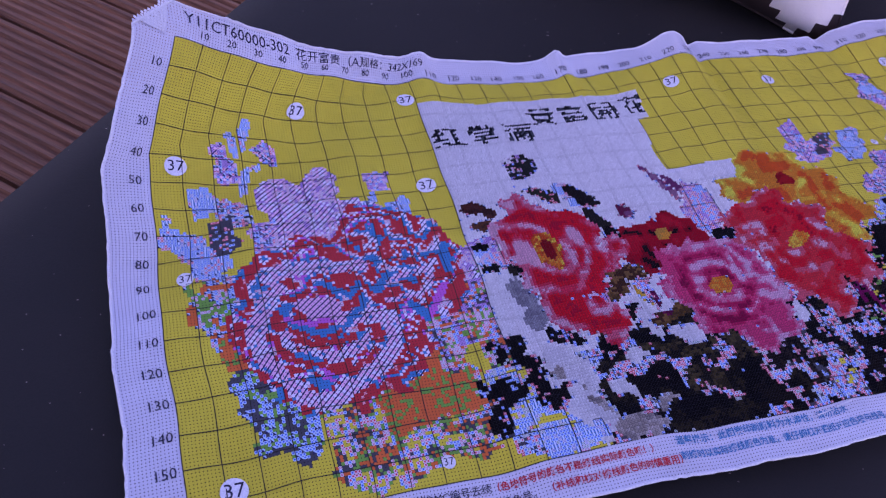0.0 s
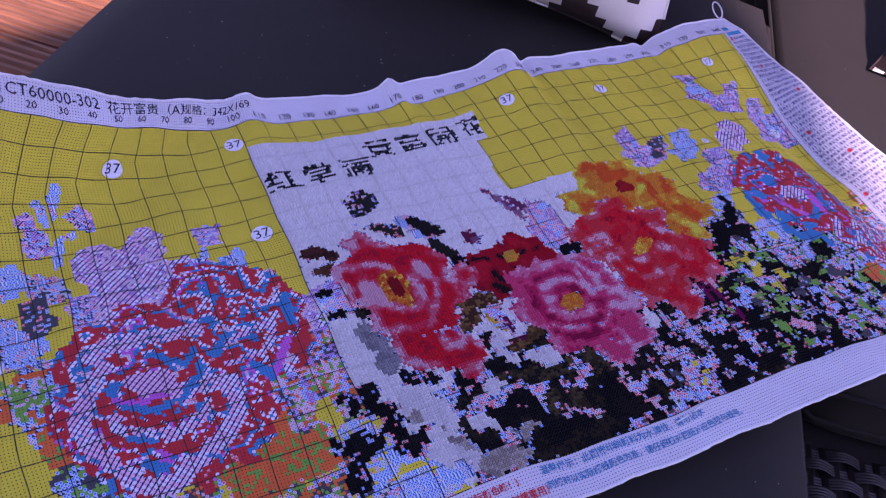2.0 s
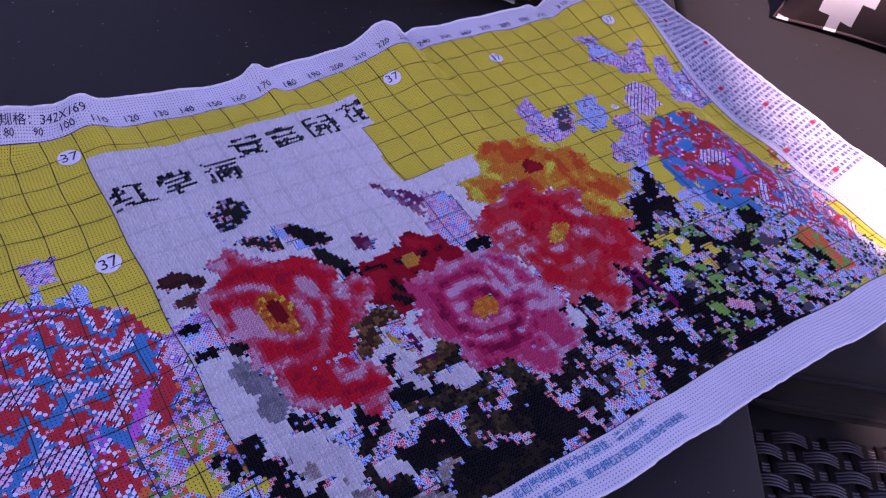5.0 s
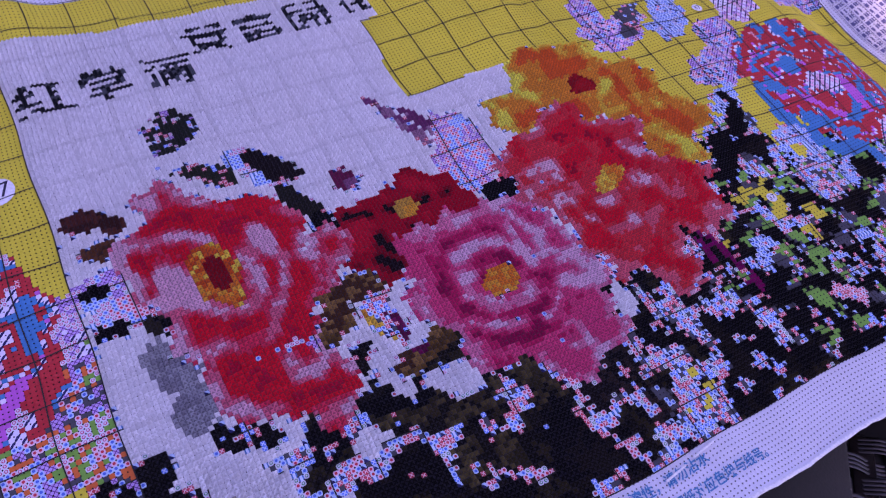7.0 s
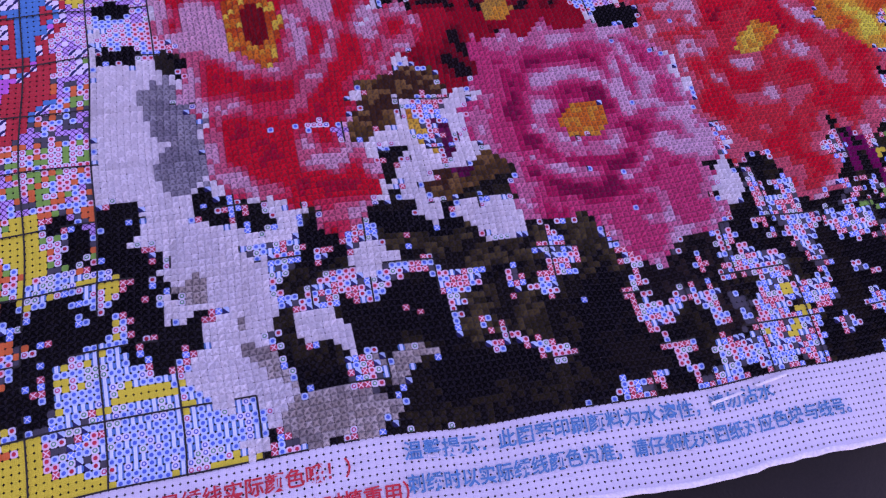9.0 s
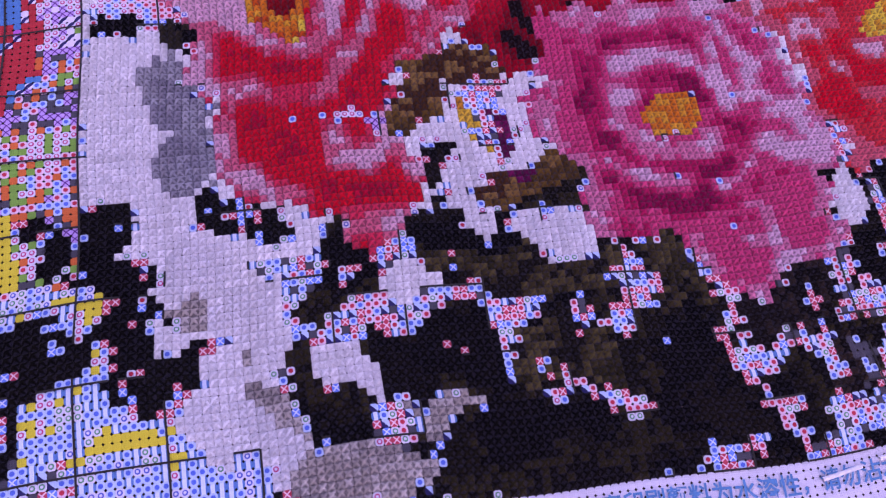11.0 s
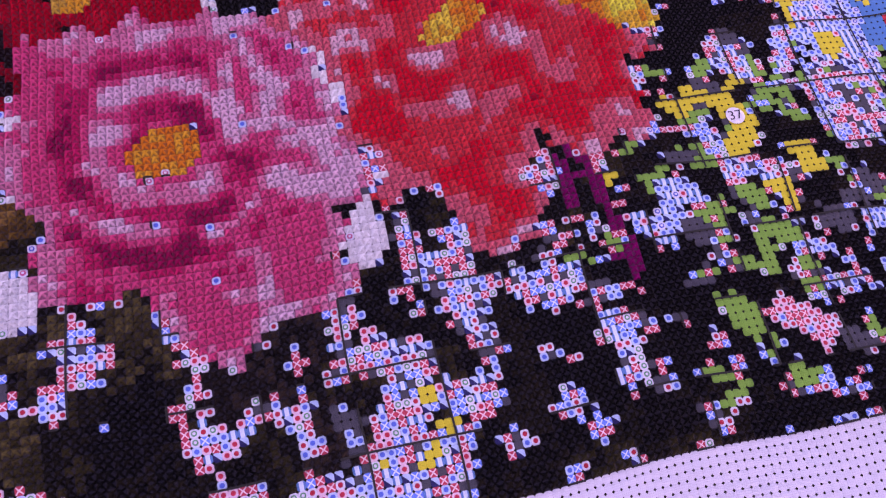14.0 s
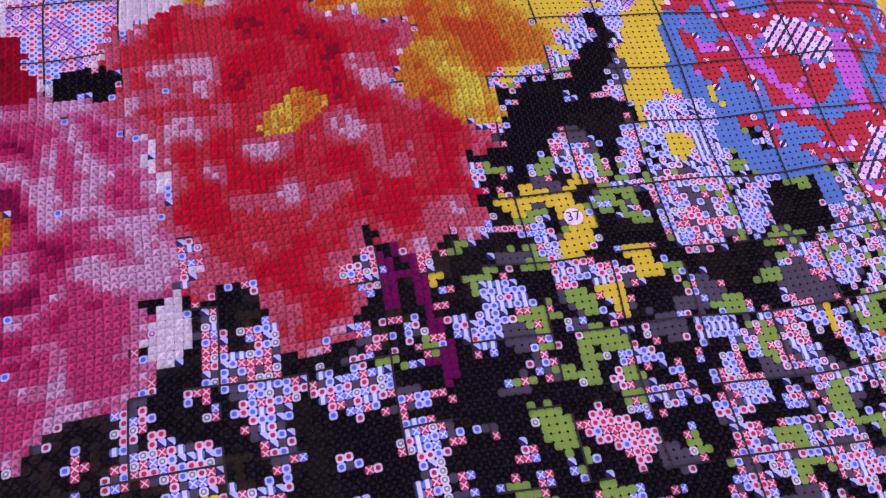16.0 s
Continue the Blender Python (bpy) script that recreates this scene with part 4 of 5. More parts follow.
lip(0.15, 2, 170.5, 110.5, 169, 115, 169, 118.5, 170, 121.5, 170, 124)
lip(0.2, 1.6, 172.5, 107, 175.5, 106.5, 180, 106, 183, 106, 186, 107.5, 188, 110)
lip(0.1, 1.8, 169, 128.5, 172, 131.5, 177, 133, 181.5, 133, 185, 133.5)
lip(0.15, 1.8, 188, 120.5, 188.5, 124, 187, 127.5, 183.5, 128.5)
lip(0.2, 1.5, 192.5, 121.5, 190.5, 125.5, 188, 126.5)
lip(0.25, 1.2, 172, 126, 176.5, 128, 181, 128.5, 185.5, 127)
lip(0.25, 1.6, 193, 118, 196, 114.5, 195, 106)
lip(0.97, 1.4, 174.5, 109.5, 174.5, 111.5, 176.5, 110.5, 178.5, 109, 181, 109, 183, 111, 185.5, 110.5, 187, 112.5, 187.5, 115.5)
lip(0.97, 1.2, 174, 114.5, 173, 117, 176, 115.5)
lip(0.92, 1.8, 175, 123, 176, 125.5, 179.5, 126, 184, 125, 186, 123.5)
lip(0.85, 1.3, 172.5, 121.5, 173.5, 124)
lip(0.9, 0.9, 170, 126.5, 173, 128.5, 176, 130, 180.5, 131)
lip(0.9, 1.1, 189, 108.5, 189.5, 113, 189, 116.5, 189, 119.5)
lip(0.92, 1.5, 192, 107, 193.5, 110.5, 195, 112.5, 193.5, 117)
lip(0.9, 0.9, 190.5, 117.5, 195, 117.5)
lip(0.9, 1.1, 192, 126, 195.5, 125.5, 198, 128, 196, 128.5, 194.5, 127.5)
lip(0.92, 1.2, 189.5, 128, 187.5, 130, 185, 132)
lip(0.88, 1.1, 187.5, 134.5, 190, 135.5, 189.5, 138.5)
lip(0.88, 1, 186, 139.5, 190.5, 140.5)
bloom(OUTLINE, [PK0, PK1, PK2, PK2, PK3, PK4], 3, 0.8, 2)
heart(180.8, 119.7, 3.8, 3.8, [OR_L, OR_M, lin(236, 140, 40)], 13)
# brown leaves and the insect between the blooms
patch("brown", 142.5, 109.5, 153, 106, 157.5, 110, 154, 112.5, 148, 114, 144, 121, 139, 121.5, 140, 116.5, 144, 113.5)
patch("brown", 150, 130, 152, 127.5, 158, 126.5, 162.5, 123, 165, 125, 163, 129, 157.5, 131.5, 156.5, 134.5, 151, 133.5)
patch("mix", 149.5, 115, 152, 112.5, 157, 111.5, 157.5, 117, 155, 126, 153.5, 124.5, 150.5, 120)
patch("gold", 150.5, 114, 153, 115, 153.5, 123.5, 151.5, 122.5, 150.5, 117.5)
patch("wine", 155, 115.5, 156.5, 117, 157, 123, 154.5, 124.5, 154, 119.5)
patch("wine", 154, 127, 159.5, 126.5, 158, 128.5, 154.5, 128.5)

# floss and print mingle along every outline
kind_map = np.where(sewn, motif, 0)
border = np.zeros(CC.shape, bool)
for ax, st in ((0, 1), (0, -1), (1, 1), (1, -1)):
    border |= np.roll(kind_map, st, ax) != kind_map
DICE = np.random.default_rng(23).random(CC.shape)
near_leaf = border & (kind_map == 5) & (DICE < 0.22)
scatter(near_leaf, ["redx", "dots", "wedge", "redx", "reddots", "bluex", "greenring"], SPECK, 0.5)
near_white = border & (kind_map == 2) & (DICE < 0.16) & (RR > 64)
scatter(near_white, ["greenring", "bars", "rings", "dots", "wedge"], SPECK, 0.5)
near_petal = border & ((kind_map == 3) | (kind_map > 6)) & (DICE < 0.07)
scatter(near_petal, ["rings", "bluering", "pinkdots", "wedge"], SPECK, 0.5)
# hatching runs on every second diagonal
mark[(mark == 3) & ((CC + RR).astype(int) % 2 == 1)] = 0
# the printed lines show faintly through the white floss
ruled = sewn & (motif == 2) & ((CC.astype(int) % 10 == 0) | (RR.astype(int) % 10 == 0))
tint[ruled] *= 0.9

# ---- ground, walls ----
SOFA = pose(0, 0, 0, 0, 0, -39)          # local x along the seats, local y towards the back


def slab(x0, x1, y0, y1, z0, z1, bevel=0.0, seg=2):
    bm = bmesh.new()
    bmesh.ops.create_cube(bm, size=1)
    for v in bm.verts:
        v.co = ((x0 + x1) / 2 + v.co.x * (x1 - x0), (y0 + y1) / 2 + v.co.y * (y1 - y0), (z0 + z1) / 2 + v.co.z * (z1 - z0))
    if bevel:
        bmesh.ops.bevel(bm, geom=bm.edges[:], offset=bevel, segments=seg, profile=0.6, affect="EDGES")
    return bm


def structure(name, bm, material, label, category):
    ob = part(name, bm, material, None)
    return tagged(ob, label, category, kind="structure")


ground_bm = bmesh.new()
bmesh.ops.create_grid(ground_bm, x_segments=4, y_segments=4, size=400)
for v in ground_bm.verts:
    v.co.z = -0.12
structure("ground", ground_bm, mat_plain("bare_earth", (0.08, 0.07, 0.05), 0.95), "bare earth under the wooden deck", "ground")
# unseen wall, added so that its end sets the edge of the sun
structure("wall_house", slab(-5, 0.235, -2.0, -1.75, -0.12, 3.4), WALL, "plain rendered wall out of view, added to block the sun", "wall")

# grooved deck boards
deck = thing("deck", "reddish brown grooved wooden deck in shade", "deck", pose(0, 0, 0, 0, 0, -43), kind="structure")


def board_mesh(length, width=0.142, ridges=7):
    """A board with rounded ridges along it."""
    prof = []
    n = ridges * 6
    for i in range(n + 1):
        x = -width / 2 + width * i / n
        ph = (i % 6) / 6
        groove = 0.0 if 0.3 < ph < 0.7 else -0.007
        if i in (0, n):
            groove = -0.006
        prof.append((x, groove))
    prof += [(width / 2, -0.028), (-width / 2, -0.028)]
    verts = [(sx * length / 2, x, z) for sx in (-1, 1) for x, z in prof]
    k = len(prof)
    faces = [(i, (i + 1) % k, k + (i + 1) % k, k + i) for i in range(k)] + [tuple(range(k))[::-1], tuple(range(k, 2 * k))]
    return mesh_of("board", verts, faces, DECK)


board = board_mesh(3.6)
for i in range(-12, 18):
    b = new("board", board)
    b.parent = deck
    b.location = (-0.4 + 0.03 * math.sin(i * 2.1), 0.20 + i * 0.149, 0.0)


# ---- rattan sofa ----
def cushion(name, x0, x1, y0, y1, z0, z1, label, seed, crown=0.006):
    """A stuffed box cushion with soft edges, a piped seam and slight dents."""
    nx, ny = max(8, int((x1 - x0) / 0.03)), max(8, int((y1 - y0) / 0.03))
    bm = slab(x0, x1, y0, y1, z0, z1)
    bmesh.ops.subdivide_edges(bm, edges=bm.edges[:], cuts=14, use_grid_fill=True)
    rad = 0.028
    lo, hi = Vector((x0 + rad, y0 + rad, z0 + rad)), Vector((x1 - rad, y1 - rad, z1 - rad))
    for v in bm.verts:
        inner = Vector([min(max(v.co[i], lo[i]), hi[i]) for i in range(3)])
        d = v.co - inner
        if d.length > 1e-6:
            v.co = inner + d.normalized() * rad
        cx, cy = (v.co.x - x0) / (x1 - x0), (v.co.y - y0) / (y1 - y0)
        b = max(0, 16 * cx * (1 - cx) * cy * (1 - cy))
        s = 1 if v.co.z > (z0 + z1) / 2 else 0
        v.co.z += s * (crown * (b - 0.6) + 0.003 * noise.noise(Vector((v.co.x * 6, v.co.y * 6, seed))))
        if s == 0:
            v.co.z = max(v.co.z, z0)
    ob = thing(name, label, "cushion", SOFA)
    part("cover", bm, UPHOLSTERY, ob)
    for z in (z1 - 0.03, z0 + 0.03):
        pts = [(x0 - 0.001, y0 + rad, z), (x0 - 0.001, y1 - rad, z), (x0 + rad, y1 + 0.001, z), (x1 - rad, y1 + 0.001, z), (x1 + 0.001, y1 - rad, z), (x1 + 0.001, y0 + rad, z), (x1 - rad, y0 - 0.001, z), (x0 + rad, y0 - 0.001, z)]
        part("piping", tube(pts, 0.0028, True), UPHOLSTERY, ob)
    return ob


def tube(pts, r, closed=False, sides=6):
    pts = [Vector(p) for p in pts]
    n = len(pts)
    verts, faces = [], []
    for i, p in enumerate(pts):
        a = pts[(i - 1) % n] if closed or i else p
        b = pts[(i + 1) % n] if closed or i < n - 1 else p
        t = (b - a).normalized()
        s = t.cross(Vector((0.3, 0.2, 1))).normalized()
        w = t.cross(s)
        verts += [tuple(p + r * (math.cos(k * math.tau / sides) * s + math.sin(k * math.tau / sides) * w)) for k in range(sides)]
    for i in range(n if closed else n - 1):
        j = (i + 1) % n
        faces += [(i * sides + k, i * sides + (k + 1) % sides, j * sides + (k + 1) % sides, j * sides + k) for k in range(sides)]
    return verts, faces


SEAT_TOP, SEAT_BASE = 0.426, 0.30
cushion("seat_cushion", -0.060, 0.697, -1.05, 0.70, SEAT_BASE, SEAT_TOP, "dark brown fabric seat cushion under the canvas, in shade", 1.0, 0.003)
cushion("seat_cushion", 0.716, 1.55, 0.098, 1.02, SEAT_BASE, 0.400, "dark brown fabric seat cushion lit by the sun", 4.0, 0.012)
cushion("back_cushion", -0.03, 0.60, 0.71, 0.86, SEAT_BASE, 0.74, "dark brown back cushion in deep shade", 9.0)

sofa = thing("rattan_sofa", "black woven rattan corner sofa base", "sofa", SOFA)
part("seat_panel", slab(-0.07, 1.56, -1.06, 1.05, 0.262, 0.294), DARK, sofa, "black seat panel")
for x, y in ((-0.03, -1.02), (1.52, -1.02), (-0.03, 0.83), (1.52, 0.83)):
    part("leg", slab(x - 0.03, x + 0.03, y - 0.03, y + 0.03, 0.0, 0.262, 0.006), RATTAN, sofa)
part("side_panel", slab(-0.07, -0.045, -1.0, 0.80, 0.06, 0.258, 0.004), RATTAN, sofa)
part("side_panel", slab(1.535, 1.56, -1.0, 0.80, 0.06, 0.258, 0.004), RATTAN, sofa)
part("front_panel", slab(0.0, 1.49, -1.06, -1.035, 0.06, 0.258, 0.004), RATTAN, sofa)
part("back_panel", slab(-0.06, 1.56, 1.055, 1.085, 0.06, 0.62, 0.004), RATTAN, sofa)
for i in range(36):
    x = 0.675 + i * 0.0245
    bm = slab(x - 0.0085, x + 0.0085, -1.0, 0.094, 0.2945, 0.2975, 0.001, 1)
    part("rib", bm, RATTAN, sofa)


def strand(y, x0, x1, phase, step=0.0245):
    """A flat ribbon of four cords that runs over and under the ribs."""
    verts, faces = [], []
    n = int((x1 - x0) / step * 6)
    for cord in range(4):
        base = len(verts)
        yy = y + (cord - 1.5) * 0.0030
        for i in range(n + 1):
            x = x0 + (x1 - x0) * i / n
            z = 0.2985 + 0.0042 * math.sin(math.pi * (x - 0.675) / step / 1.0 + phase)
            verts += [(x, yy - 0.0014, z), (x, yy, z + 0.0009), (x, yy + 0.0014, z)]
        for i in range(n):
            for k in (0, 1):
                a = base + i * 3 + k
                faces.append((a, a + 3, a + 4, a + 1))
    return verts, faces


for i in range(52):
    y = 0.086 - i * 0.0145
    part("strand", strand(y, 0.664, 1.5, math.pi * (i % 2)), RATTAN, sofa)


# ---- zigzag pillows ----
def pillow(label, where, half=0.22, thick=0.085):
    n = 28
    verts, faces = [], []
    for side in (1, -1):
        for j in range(n + 1):
            for i in range(n + 1):
                a, b = 2 * i / n - 1, 2 * j / n - 1
                sq = 1 - 0.10 * (1 - a * a) * b * b - 0.0
                sq2 = 1 - 0.10 * (1 - b * b) * a * a
                puff = (max(0, (1 - a ** 4)) * max(0, (1 - b ** 4))) ** 0.6
                wr = 0.004 * noise.noise(Vector((a * 4, b * 4, side * 3.0)))
                verts.append((a * half * sq2, b * half * sq, side * (thick * puff + wr * puff)))
    for s in (0, 1):
        o = s * (n + 1) ** 2
        for j in range(n):
            for i in range(n):
                q = [o + j * (n + 1) + i, o + j * (n + 1) + i + 1, o + (j + 1) * (n + 1) + i + 1, o + (j + 1) * (n + 1) + i]
                faces.append(tuple(q if s == 0 else q[::-1]))
    ob = thing("throw_pillow", label, "pillow", where, "zigzag pillows")
    part("cover", (verts, faces), ZIGZAG, ob)
    rim = [verts[i] for i in range(n + 1)] + [verts[j * (n + 1) + n] for j in range(1, n + 1)] + [verts[n * (n + 1) + i] for i in range(n - 1, -1, -1)] + [verts[j * (n + 1)] for j in range(n - 1, 0, -1)]
    part("seam", tube(rim, 0.0022, True), ZIGZAG, ob)
    return ob


pillow("black and white stepped zigzag pillow in shade, against the back cushion", SOFA @ pose(0.345, 0.565, 0.640, 72, 0, 0) @ pose(0, 0, 0, 0, 0, -4))
pillow("black and white stepped zigzag pillow in bright sun on the seat", SOFA @ pose(1.09, 0.65, 0.560, 0, 0, -28) @ pose(0, 0, 0, 46, 0, 0), thick=0.115)


# ---- the embroidery cloth ----
cloth = thing("embroidery_cloth", "half-worked peony cross-stitch canvas spread over the cushions", "embroidery", pose(0, 0, TOP))
INV = Matrix.Translation((0, 0, -TOP))


def cells_mesh(name, cols, rows, tints, inks, marks):
    """A mesh of woven blocks, each an eight-sided pad, with the holes of the weave left open between them."""
    k = 0.2
    ring = np.array([(k, 0), (1 - k, 0), (1, k), (1, 1 - k), (1 - k, 1), (k, 1), (0, 1 - k), (0, k), (0.5, 0.5)])
    n = len(cols)
    c = cols[:, None] + ring[None, :, 0]
    r = rows[:, None] + ring[None, :, 1]
    up = np.zeros((n, 9))
    up[:, 8] = 0.00045
    co = lay(c, r, up) - np.array([0, 0, TOP])
    me = bpy.data.meshes.new(name)
    me.vertices.add(n * 9)
    me.vertices.foreach_set("co", co.reshape(-1))
    tri = np.array([(8, (i + 1) % 8, i) for i in range(8)])
    idx = (np.arange(n)[:, None, None] * 9 + tri[None]).reshape(-1)
    me.loops.add(n * 24)
    me.loops.foreach_set("vertex_index", idx.astype(np.int32))
    me.polygons.add(n * 8)
    me.polygons.foreach_set("loop_start", np.arange(0, n * 24, 3, dtype=np.int32))
    me.polygons.foreach_set("loop_total", np.full(n * 8, 3, dtype=np.int32))
    me.update(calc_edges=True)
    uv = me.uv_layers.new(name="block")
    flip = ring * (1, -1) + (0, 1)
    uv.data.foreach_set("uv", np.tile(flip[tri.reshape(-1)].reshape(-1), n))
    for nm, val in (("tint", tints), ("ink", inks)):
        at = me.attributes.new(nm, "FLOAT_COLOR", "FACE")
        rgba = np.concatenate([val, np.ones((n, 1))], 1)
        at.data.foreach_set("color", np.repeat(rgba, 8, 0).reshape(-1))
    at = me.attributes.new("mark", "FLOAT", "FACE")
    at.data.foreach_set("value", np.repeat(marks, 8))
    me.shade_smooth()
    me.materials.append(CANVAS)
    return me


gc, gr = np.meshgrid(np.arange(-MARGIN_L, COLS + MARGIN_R), np.arange(-MARGIN_T, ROWS + MARGIN_B))
gc, gr = gc.ravel(), gr.ravel()


def turned(c, r):
    """True in the corner of the margin that is folded over."""
    return (c + MARGIN_L) / 12.5 + (r + MARGIN_T) / 10.5 < 1


gc, gr = gc[~turned(gc + 0.5, gr + 0.5)], gr[~turned(gc + 0.5, gr + 0.5)]
inner = (gc >= 0) & (gc < COLS) & (gr >= 0) & (gr < ROWS)
gt = np.tile(np.array(lin(210, 210, 222)), (len(gc), 1))
gi, gm = np.zeros((len(gc), 3)), np.zeros(len(gc))
gt[inner], gi[inner], gm[inner] = tint[gr[inner], gc[inner]], ink[gr[inner], gc[inner]], mark[gr[inner], gc[inner]]
worked = np.zeros(len(gc), bool)
worked[inner] = sewn[gr[inner], gc[inner]]
# canvas under stitches: shade between strands put into the colour, plus bluish chart print
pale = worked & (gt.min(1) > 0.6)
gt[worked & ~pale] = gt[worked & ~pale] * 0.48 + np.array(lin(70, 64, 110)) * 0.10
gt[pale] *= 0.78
gm[worked] = 0
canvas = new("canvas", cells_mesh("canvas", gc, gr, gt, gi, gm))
canvas.parent = cloth
tagged(canvas, "white cotton canvas with yellow printed chart")


def stitch_points(c, r):
    """The two crossing strands of each stitch: 18 points and 8 faces a stitch."""
    al, ac = np.array([0.035, 0.5, 0.965]), np.array([-0.165, 0.0, 0.165])
    pts = []
    for over, (sx, sy) in enumerate(((1, 1), (1, -1))):
        for a in al:
            for w in ac:
                f = 0.85 if a == 0.5 else 0.5
                x = 0.5 + (a - 0.5) * sx - w * sy * f
                y = 0.5 + (a - 0.5) * sy + w * sx * f
                z = (0.00075 if a == 0.5 else -0.00050) + (0.00046 if w == 0 else 0.0) + over * (0.00060 if a == 0.5 else 0.0)
                pts.append((x, y, z))
    return np.array(pts)


SP = stitch_points(0, 0)
SF = np.array([(o + i * 3 + k, o + (i + 1) * 3 + k, o + (i + 1) * 3 + k + 1, o + i * 3 + k + 1) for o in (0, 9) for i in (0, 1) for k in (0, 1)])
SUV = np.array([(a, w) for _ in (0, 1) for a in (0, 0.5, 1) for w in (0, 0.5, 1)])


def stitches_mesh(name, c, r, colours, flat=False):
    n = len(c)
    jit = np.random.default_rng(n).normal(0, 0.035, (n, 1, 2))
    if flat:
        co = SP[None] * (PITCH, -PITCH, 1) - (0.5 * PITCH, -0.5 * PITCH, 0)
        co = np.repeat(co, n, 0)
    else:
        co = lay(c[:, None] + SP[None, :, 0] + jit[:, :, 0], r[:, None] + SP[None, :, 1] + jit[:, :, 1], SP[None, :, 2] + 0.0001) - np.array([0, 0, TOP])
    me = bpy.data.meshes.new(name)
    me.vertices.add(n * 18)
    me.vertices.foreach_set("co", co.reshape(-1))
    idx = (np.arange(n)[:, None, None] * 18 + SF[None]).reshape(-1)
    me.loops.add(n * 32)
    me.loops.foreach_set("vertex_index", idx.astype(np.int32))
    me.polygons.add(n * 8)
    me.polygons.foreach_set("loop_start", np.arange(0, n * 32, 4, dtype=np.int32))
    me.polygons.foreach_set("loop_total", np.full(n * 8, 4, dtype=np.int32))
    me.update(calc_edges=True)
    uv = me.uv_layers.new(name="strand")
    uv.data.foreach_set("uv", np.tile(SUV[SF.reshape(-1)].reshape(-1), n))
    at = me.attributes.new("tint", "FLOAT_COLOR", "FACE")
    at.data.foreach_set("color", np.repeat(np.concatenate([colours, np.ones((n, 1))], 1), 8, 0).reshape(-1))
    me.shade_smooth()
    me.materials.append(THREAD)
    return me


NAMES = {2: ("white_stitches", "white cotton cross stitches of the ground"), 3: ("pink_peony_stitches", "pink shaded cross-stitch peony"), 5: ("leaf_stitches", "black and olive cross-stitch leaves"),
         6: ("black_stitches", "black cross-stitch brush characters"), 7: ("orange_peony_stitches", "orange and yellow cross-stitch peony"), 8: ("coral_peony_stitches", "red and coral cross-stitch peony"),
         9: ("crimson_peony_stitches", "deep crimson cross-stitch peony"), 10: ("rose_peony_stitches", "rose red cross-stitch peony"), 1: ("stitches", "cross stitches")}
# stitches of the pink peony's middle stand singly
middle = sewn & (np.hypot(CC - 181, RR - 120) < 9.6) & ((motif == 3) | (motif == 13))
motif[motif == 13] = 3
for k, (nm, lab) in NAMES.items():
    m = sewn & (motif == k) & ~middle
    if m.any():
        rr, cc = np.nonzero(m)
        ob = new(nm, stitches_mesh(nm, cc, rr, tint[m]))
        ob.parent = cloth
        tagged(ob, lab, kind="stuff")


# ---- printed lines, numbers and writing ----
def on_cloth(name, pieces, material, label=""):
    """Flat printed shapes, laid on the cloth: pieces are (points in columns and rows, faces)."""
    verts, faces = [], []
    for pts, fs in pieces:
        b = len(verts)
        pts = np.array(pts, float)
        verts += [tuple(p) for p in lay(pts[:, 0], pts[:, 1], 0.0007) - np.array([0, 0, TOP])]
        faces += [tuple(b + i for i in f) for f in fs]
    return part(name, (verts, faces), material, cloth, label)


def bar(c0, r0, c1, r1):
    return [(c0, r0), (c1, r0), (c1, r1), (c0, r1)], [(0, 3, 2, 1)]


def disc(cx, cy, rad, n=20):
    return [(cx, cy)] + [(cx + rad * math.cos(i * math.tau / n), cy + rad * math.sin(i * math.tau / n)) for i in range(n)], [(0, 1 + (i + 1) % n, 1 + i) for i in range(n)]


def letters(text, cx, cy, size, turn=0, align="CENTER", squeeze=1.0, bold=0.0):
    cu = bpy.data.curves.new("writing", "FONT")
    cu.body, cu.size, cu.align_x, cu.align_y, cu.resolution_u, cu.offset = text, size, align, "CENTER", 2, bold
    ob = new("writing", cu)
    me = ob.to_mesh()
    a = radians(turn)
    pts = [(cx + (v.co.x * squeeze * math.cos(a) + v.co.y * math.sin(a)), cy - (v.co.y * math.cos(a) - v.co.x * squeeze * math.sin(a))) for v in me.vertices]
    faces = [tuple(p.vertices) for p in me.polygons]
    ob.to_mesh_clear()
    bpy.data.objects.remove(ob)
    return pts, faces


def open_at(c, r):
    """True where neither neighbour is worked."""
    c, r = min(max(c, 0), COLS - 1), min(max(r, 0), ROWS - 1)
    return not sewn[r, c]


lines = []
W = 0.13


def drawn_col(c):
    return c - round(2.4 * float(smooth01((c - 110) / 80) * smooth01((345 - c) / 60)))


def drawn_row(r):
    return r + round(2.6 * float(smooth01(r / 30) * smooth01((169 - r) / 30)))


for c in [drawn_col(c) for c in range(0, COLS, 10)] + [COLS]:
    for r in range(ROWS):
        if open_at(c, r) or open_at(c - 1, r):
            lines.append(bar(c - W, r, c + W, r + 1))
for row in list(range(0, ROWS, 10)) + [ROWS]:
    for c in range(COLS):
        r = drawn_row(row) if c > 130 else row
        if open_at(c, r) or open_at(c, r - 1):
            lines.append(bar(c, r - W, c + 1, r + W))
tagged(on_cloth("grid", lines, INK_GRID, "thin black printed grid lines"), kind="stuff")
for c in range(10, COLS, 10):
    on_cloth("column_number", [letters(str(c), drawn_col(c), -3.2, 3.6)], INK_BLACK)
for r in range(10, ROWS, 10):
    on_cloth("row_number", [letters(str(r), -4.6, r, 4.2)], INK_BLACK)
